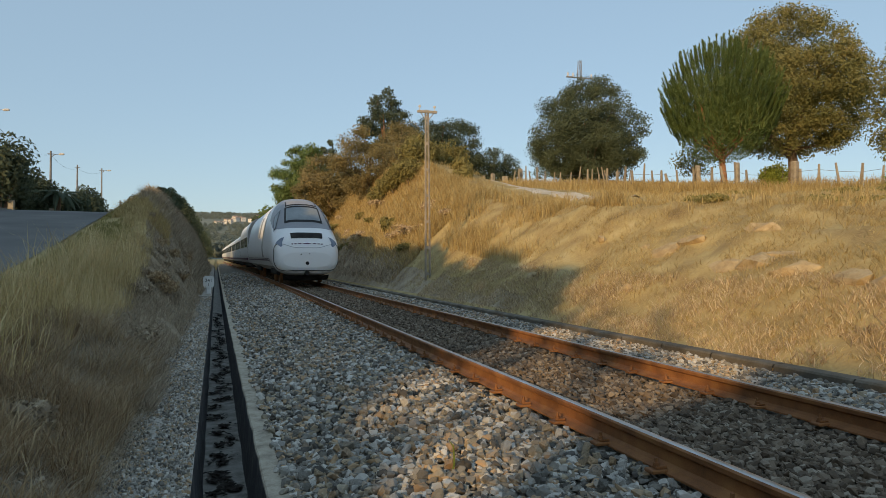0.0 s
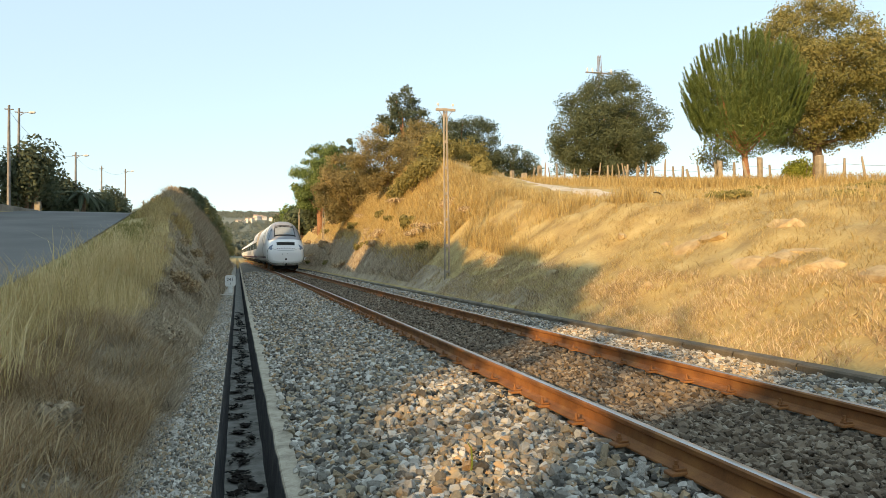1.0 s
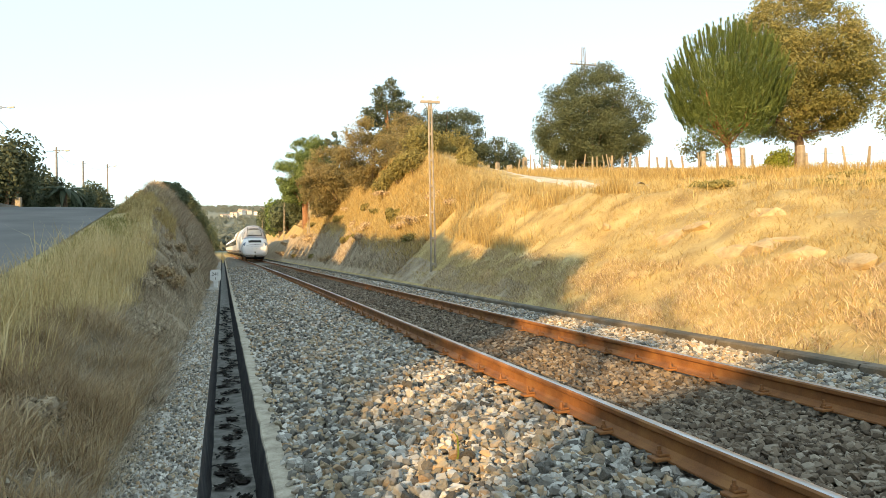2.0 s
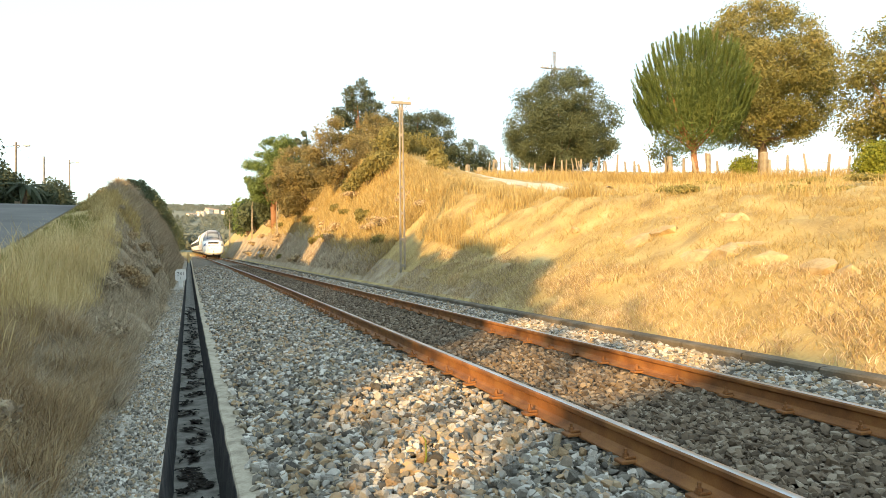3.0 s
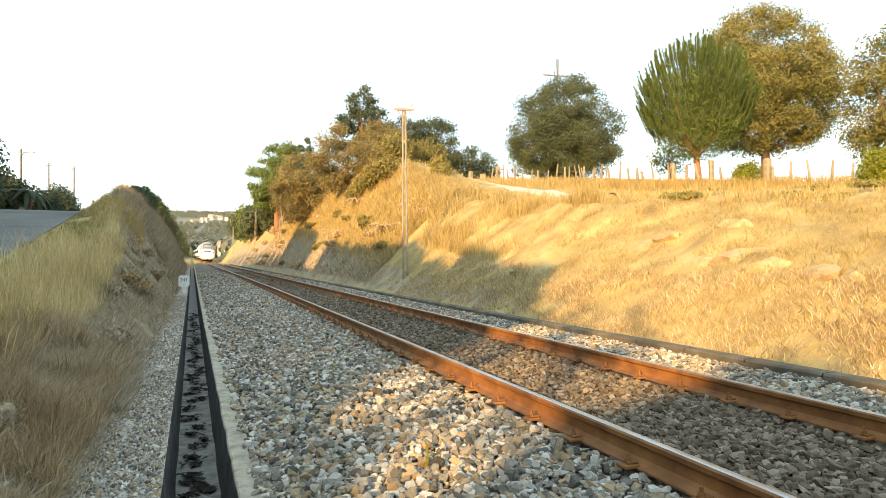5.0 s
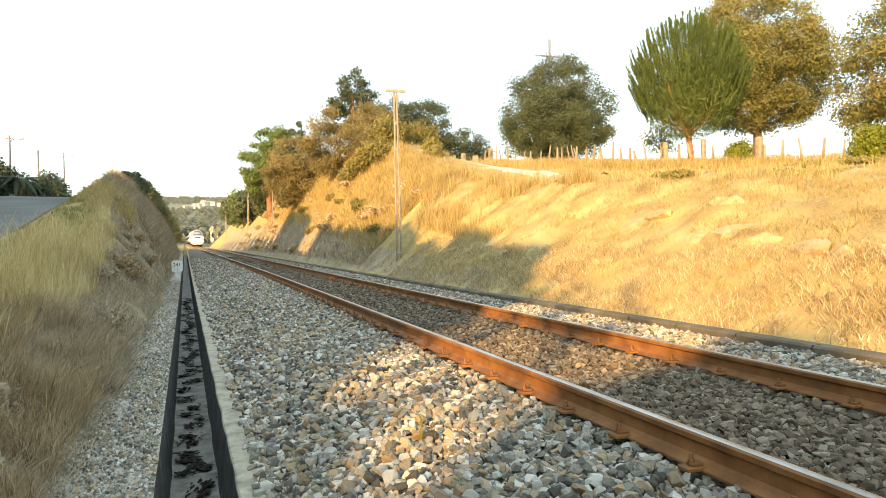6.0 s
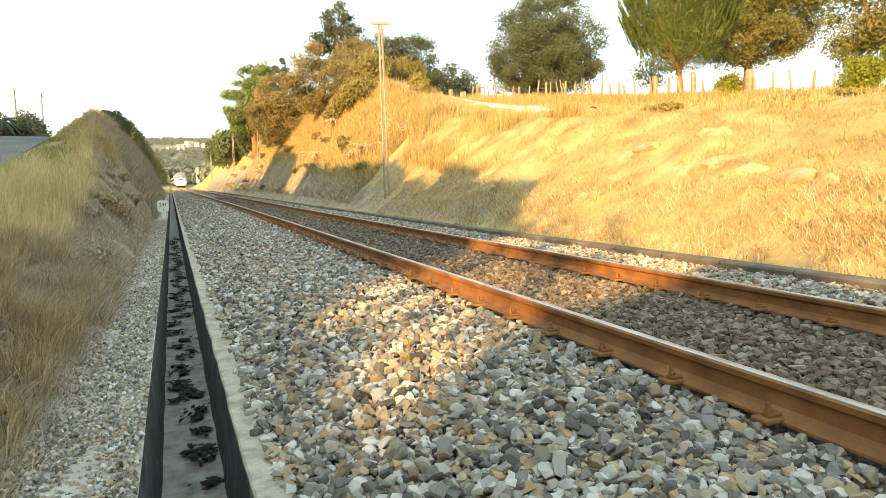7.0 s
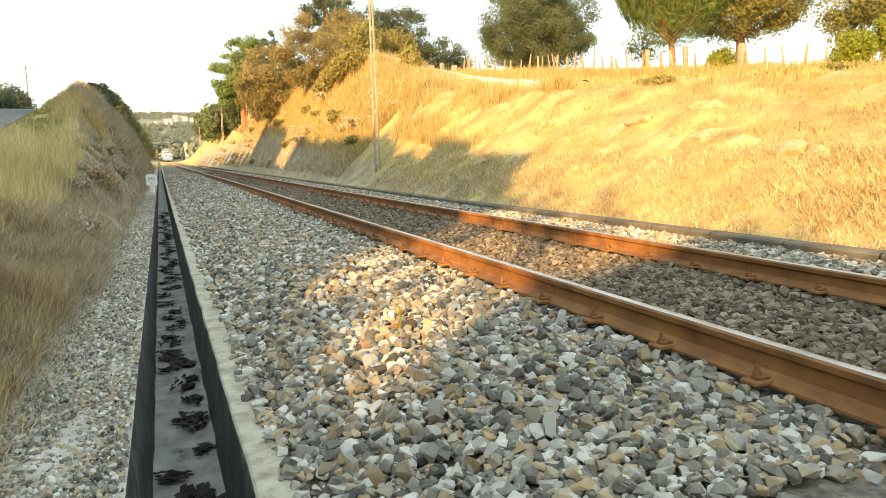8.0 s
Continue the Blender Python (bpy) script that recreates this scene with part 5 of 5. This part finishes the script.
shrub(27.9, 20.0, ground_z(27.9, 20.0), 2.6, 2.3, 7000, 0.06, M_BUSH, "bright yellow-green bush by the fence", group="field bushes")
for _x, _y, _w in ((13.8, 18.0, 1.6), (16.5, 16.5, 2.0), (11.5, 14.5, 1.2), (17.5, 20.5, 1.6), (19.5, 18.0, 1.8), (12.6, 12.5, 1.4), (14.6, 12.6, 1.5), (18.2, 14.5, 2.0)):
    shrub(_x, _y, ground_z(_x, _y) - 0.05, _w, 0.26, 900, 0.045, M_GRASS_GREEN, "low green weeds in the dry field", group="field weeds")

# trees on the hill beyond the pole
broadleaf(21.2, 71.5, ground_z(21.2, 71.5), 7.5, 9.9, 46000, 0.10, M_PINE_DARK, "broad dark umbrella pine on the hill", "umbrella_pine", 0.0, clumps=220, skirt=30, bark=M_PINEBARK, widest=0.36)
broadleaf(27.0, 69.8, ground_z(27.0, 69.8), 5.6, 5.6, 13000, 0.11, M_PINE_DARK, "low dark oak beside the umbrella pine", base=0.0, clumps=90, skirt=14, airy=0.5)
broadleaf(14.6, 68.5, ground_z(14.6, 68.5), 19.0 - ground_z(14.6, 68.5), 4.6, 12000, 0.11, M_PINE_DARK, "tall ragged pine on the hill", "pine_tree", 0.3, clumps=80, bark=M_PINEBARK, airy=0.5)
broadleaf(8.9, 47.5, ground_z(8.9, 47.5) - 0.3, 4.8, 4.9, 20000, 0.07, M_TAWNY, "tawny half-bare oak on top of the cutting", base=0.05, clumps=90, airy=0.8)
broadleaf(12.1, 52.0, ground_z(12.1, 52.0), 4.7, 4.5, 17000, 0.07, M_TAWNY, "tawny half-bare oak on top of the cutting", base=0.05, clumps=80, airy=0.8)
broadleaf(7.7, 58.0, ground_z(7.7, 58.0) - 0.4, 6.0, 5.7, 28000, 0.085, M_TAWNY, "tawny oak leaning over the cutting", base=0.0, clumps=120, skirt=12)
broadleaf(6.7, 76.0, ground_z(6.7, 76.0), 14.4 - ground_z(6.7, 76.0), 6.0, 27000, 0.11, M_PINE, "tall green pine above the cutting", "pine_tree", 0.20, clumps=110, bark=M_PINEBARK, airy=0.3)
broadleaf(10.9, 85.0, ground_z(10.9, 85.0), 16.6 - ground_z(10.9, 85.0), 2.4, 4500, 0.13, M_PINE_DARK, "slim dark pine above the cutting", "pine_tree", 0.3, clumps=40, bark=M_PINEBARK, airy=0.3)
for _x, _y, _w, _h, _m in ((5.4, 84, 5.0, 5.0, M_OAK), (4.6, 94, 5.5, 5.5, M_OAK), (4.2, 104, 6, 6, M_PINE), (4.0, 116, 6, 6, M_OAK), (7.5, 66, 4, 3.6, M_OAK), (3.8, 132, 7, 6, M_OAK), (8.5, 110, 8, 9, M_PINE)):
    shrub(_x + 1.2, _y, ground_z(_x + 1.2, _y) - 0.3, _w, _h, 3600, 0.22, _m, "green bushes spilling over the rocky cutting", "lineside_bush", "cutting bushes")
for _x, _y, _w, _h in ((9.4, 37.5, 2.6, 1.5), (10.6, 40.5, 3.0, 1.8), (8.6, 41.5, 2.0, 1.4), (12.0, 43.5, 3.0, 1.7), (7.6, 35.0, 1.2, 0.8), (11.4, 34.0, 1.4, 0.9), (10.2, 38.6, 2.4, 1.9), (11.3, 39.6, 3.0, 1.6), (13.2, 41.8, 2.6, 2.0), (14.0, 42.6, 2.2, 2.2), (9.0, 39.5, 2.2, 1.7), (12.2, 36.8, 1.8, 1.0)):
    shrub(_x, _y, ground_z(_x, _y) - 0.1, _w, _h, 2600, 0.075, M_BROOM, "dry olive broom bush on the mound", "broom_bush", "broom bushes")

_r = np.random.default_rng(31)
for _k in range(34):
    _y = _r.uniform(27, 85)
    _u = _r.uniform(3.0, 6.0)
    _x = float(cx(_y)) + _u
    shrub(_x, _y, ground_z(_x, _y) - 0.15, _r.uniform(0.9, 2.2), _r.uniform(0.3, 0.65), 1000, 0.06, (M_SHRUB_DRY, M_BROOM, M_SHRUB_DRY)[_k % 3], "dry scrub clinging to the steep cutting", "cutting_scrub", "cutting scrub", 7)
for _k in range(26):
    _y = _r.uniform(3.2, 30)
    _f = _r.uniform(0.1, 0.8)
    _x = float(np.interp(_y, *BROW_X)) * (1 - _f) + (float(ditch_x(_y)) - 0.6) * _f
    shrub(_x, _y, ground_z(_x, _y) - 0.06, _r.uniform(0.35, 0.8), _r.uniform(0.2, 0.42), 700, 0.028, (M_SCRUB_GREY, M_SCRUB_BROWN, M_SCRUB_GREY)[_k % 3], "dry tangled scrub on the shaded bank", "bank_scrub", "shaded bank scrub", 6)

# beyond the road
for _x, _y, _w, _h in ((-15.0, 51.0, 5.0, 5.9), (-15.6, 55.0, 5.0, 5.3), (-14.8, 59.5, 4.5, 4.9), (-13.9, 64.0, 4.4, 4.1), (-12.9, 69.0, 4.6, 4.4), (-11.4, 72.5, 2.6, 2.9), (-18.5, 48.0, 6.0, 6.4), (-21.5, 53.0, 7.0, 6.4)):
    shrub(_x, _y, ground_z(_x, _y) - 0.2, _w, _h, 6500, 0.14, M_PINE_DARK, "dark garden hedge beyond the road", "garden_hedge", "garden hedges")


def palm(x, y, z, h):
    t = thing("palm_tree", "small dark palm above the hedge", "tree", pose(x, y, z))
    bm = bmesh.new()
    tube_bm(bm, [(0, 0, -0.3), (0, 0, h * 0.6), (0, 0, h)], [0.22, 0.18, 0.16], 8)
    part("trunk", bm, M_BARK, t)
    for k in range(16):
        a = k * 2.4
        bm = bmesh.new()
        prev = None
        for i in range(7):
            f = i / 6
            r, zz = 1.7 * f, h + 1.0 * f - 1.5 * f * f * (0.6 + 0.5 * (k % 3))
            w = 0.22 * math.sin(math.pi * (0.12 + 0.86 * f))
            c, s = math.cos(a), math.sin(a)
            cur = [bm.verts.new((c * r - s * w, s * r + c * w, zz - 0.1)), bm.verts.new((c * r, s * r, zz)), bm.verts.new((c * r + s * w, s * r - c * w, zz - 0.1))]
            if prev:
                bm.faces.new((prev[0], prev[1], cur[1], cur[0]))
                bm.faces.new((prev[1], prev[2], cur[2], cur[1]))
            prev = cur
        part("frond", bm, M_PINE_DARK, t)


palm(-13.0, 58.0, ground_z(-13.0, 58.0), 2.6)
for _x, _y, _top, _l in ((-14.4, 61.7, 10.3, 0.6), (-15.7, 77.7, 11.35, 0), (-15.2, 88.0, 12.4, 0.6), (-14.75, 47.3, 10.95, 0), (-15.2, 50.6, 11.45, 0.6), (-12.0, 80.0, 8.0, 0)):
    _z = ground_z(_x, _y)
    street_pole(_x, _y, _z, _top - _z, _l)
wire((-14.75, 47.3, 10.6), (-14.4, 61.7, 10.0), 0.9)
wire((-14.4, 61.7, 10.0), (-15.7, 77.7, 11.0), 0.5)
wire((-15.7, 77.7, 11.0), (-15.2, 88.0, 12.0), 0.4)


def build_garden_wall():
    w = thing("garden_wall", "low grey garden wall with posts beyond the road", "wall")
    pts = [(-14.6, 44.0), (-13.9, 50.0), (-13.2, 57.0), (-12.6, 66.0)]
    for (x0, y0), (x1, y1) in zip(pts, pts[1:]):
        z = ground_z((x0 + x1) / 2, (y0 + y1) / 2)
        ln = math.hypot(x1 - x0, y1 - y0)
        bm = bmesh.new()
        box_bm(bm, 0, 0, 0.35, 0.2, ln - 0.3, 1.1, 0.02)
        o = part("panel", bm, M_STONEWALL, w)
        o.matrix_basis = pose((x0 + x1) / 2, (y0 + y1) / 2, z, 0, 0, math.degrees(math.atan2(x0 - x1, y1 - y0)))
        bm = bmesh.new()
        box_bm(bm, 0, 0, 0.7, 0.35, 0.35, 1.9, 0.03)
        o = part("gate_post", bm, M_GRANITE, w)
        o.matrix_basis = pose(x1, y1, ground_z(x1, y1))


build_garden_wall()
# shrubs crowning the bank between road and line
for _x, _y, _w, _h in ((-4.5, 38.5, 1.8, 1.0), (-4.2, 42.0, 2.4, 1.35), (-4.2, 44.5, 2.4, 1.4), (-4.3, 47.0, 2.6, 1.55), (-4.3, 50.5, 2.8, 1.7), (-4.4, 54.0, 3.0, 1.8), (-4.5, 58.0, 3.0, 2.0), (-4.6, 62.0, 3.2, 2.4), (-4.7, 66.5, 3.2, 2.5), (-4.8, 71.0, 3.2, 2.2), (-5.0, 76.5, 3.4, 2.5), (-5.2, 82.0, 3.6, 2.9), (-5.3, 88.5, 3.8, 3.2), (-5.4, 95.0, 4.0, 3.6), (-5.2, 102.0, 4.0, 3.8), (-5.0, 110.0, 4.2, 3.9), (-5.2, 118.0, 4.4, 4.0)):
    shrub(_x, _y, ground_z(_x, _y) - 0.2, _w, _h, 3200, 0.10, M_OAK, "dark green scrub on top of the cutting", "scrub_bush", "bank scrub")

# unseen dense tree belt behind and beside the camera, shaped to shade the line
BELT = ([-40, -14.8, -14.2, -13.2, -12.95, -12.75, -11.5, -10.8, -9.2, -8.7, -8.2, -6.0, -4.6, -3.5, -2.6, -2.2, -1.6, 0.1, 2.4, 5.2, 8.3, 12.6, 17.1, 19.0, 19.6, 23.6, 24.2, 27.0, 32.5, 38.0],
        [7.3, 7.3, 6.9, 6.5, 6.2, 5.2, 5.27, 5.42, 5.6, 8.2, 9.2, 9.1, 9.7, 9.9, 9.8, 9.1, 8.7, 8.9, 10.0, 10.0, 9.8, 9.8, 10.0, 10.2, 6.8, 6.8, 10.8, 11.3, 11.8, 12.0])


def build_belt():
    n = 52000
    y = RNG.uniform(-40, 38, n)
    x = RNG.uniform(-13.3, -12.7, n)
    top = np.interp(y, *BELT) + np.where((y > -13) & (y < -9), 0.12, 0.5) * np.array([noise.noise((b * 1.1, a * 0.6, 0)) + 0.6 * noise.noise((b * 3.1, a, 4)) for a, b in zip(x, y)])
    low = np.array([np.interp(b, *ROAD_Z) for b in y])
    z = low + (top - low) * RNG.random(n) ** 0.8
    # a thin scatter of leaves in the one gap, softening the sun patch
    k = 130
    y[:k], z[:k] = RNG.uniform(-13.0, -8.2, k), RNG.uniform(5.0, 8.2, k)
    p = np.stack([x, y, z], -1)
    v, f = cards(p, RNG.normal(size=(n, 3)), 0.26)
    tagged(new("unseen_shade_trees", mesh_np("unseen_shade_trees", v, f, M_OAK)), "unseen dense green belt of trees across the road, shading the line", "trees", kind="stuff")


build_belt()

_bm = bmesh.new()
tube_bm(_bm, [(0, 0, 0.01), (0.03, 0.05, 0.06), (0.05, 0.13, 0.13), (0.045, 0.2, 0.15)], [0.006, 0.006, 0.005, 0.002], 5)
_me = bpy.data.meshes.new("straw")
_bm.to_mesh(_me)
_bm.free()
_me.materials.append(M_BUSH)
tagged(new("straw", _me), "single yellow straw standing in the ballast", "straw").matrix_basis = pose(1.17, 3.7, float(bed_z(1.17, 3.7)))
build_valley()
train = build_train()
build_grass()
build_ballast()

# ---- what moves ----
TRAIN = [(0.0, 29.5), (0.5, 41.5), (1.0, 53.5), (1.75, 71.0), (2.5, 88.0), (3.0, 99.0), (3.5, 110.0), (4.0, 121.0), (4.75, 138.0), (5.5, 155.0), (6.0, 166.5), (7.0, 190.0), (8.0, 214.0)]


def motions():
    rows = []
    for t, y in TRAIN:
        a = math.degrees(math.atan2(float(cx(y + 4)) - float(cx(y + 16)), 12.0))
        rise = math.degrees(math.atan2(float(cz(y + 16)) - float(cz(y + 4)), 12.0))
        rows.append((t, pose(float(cx(y)), y, float(cz(y)) + 0.16, rise, 0, a)))
    walk(train, rows)


motions()
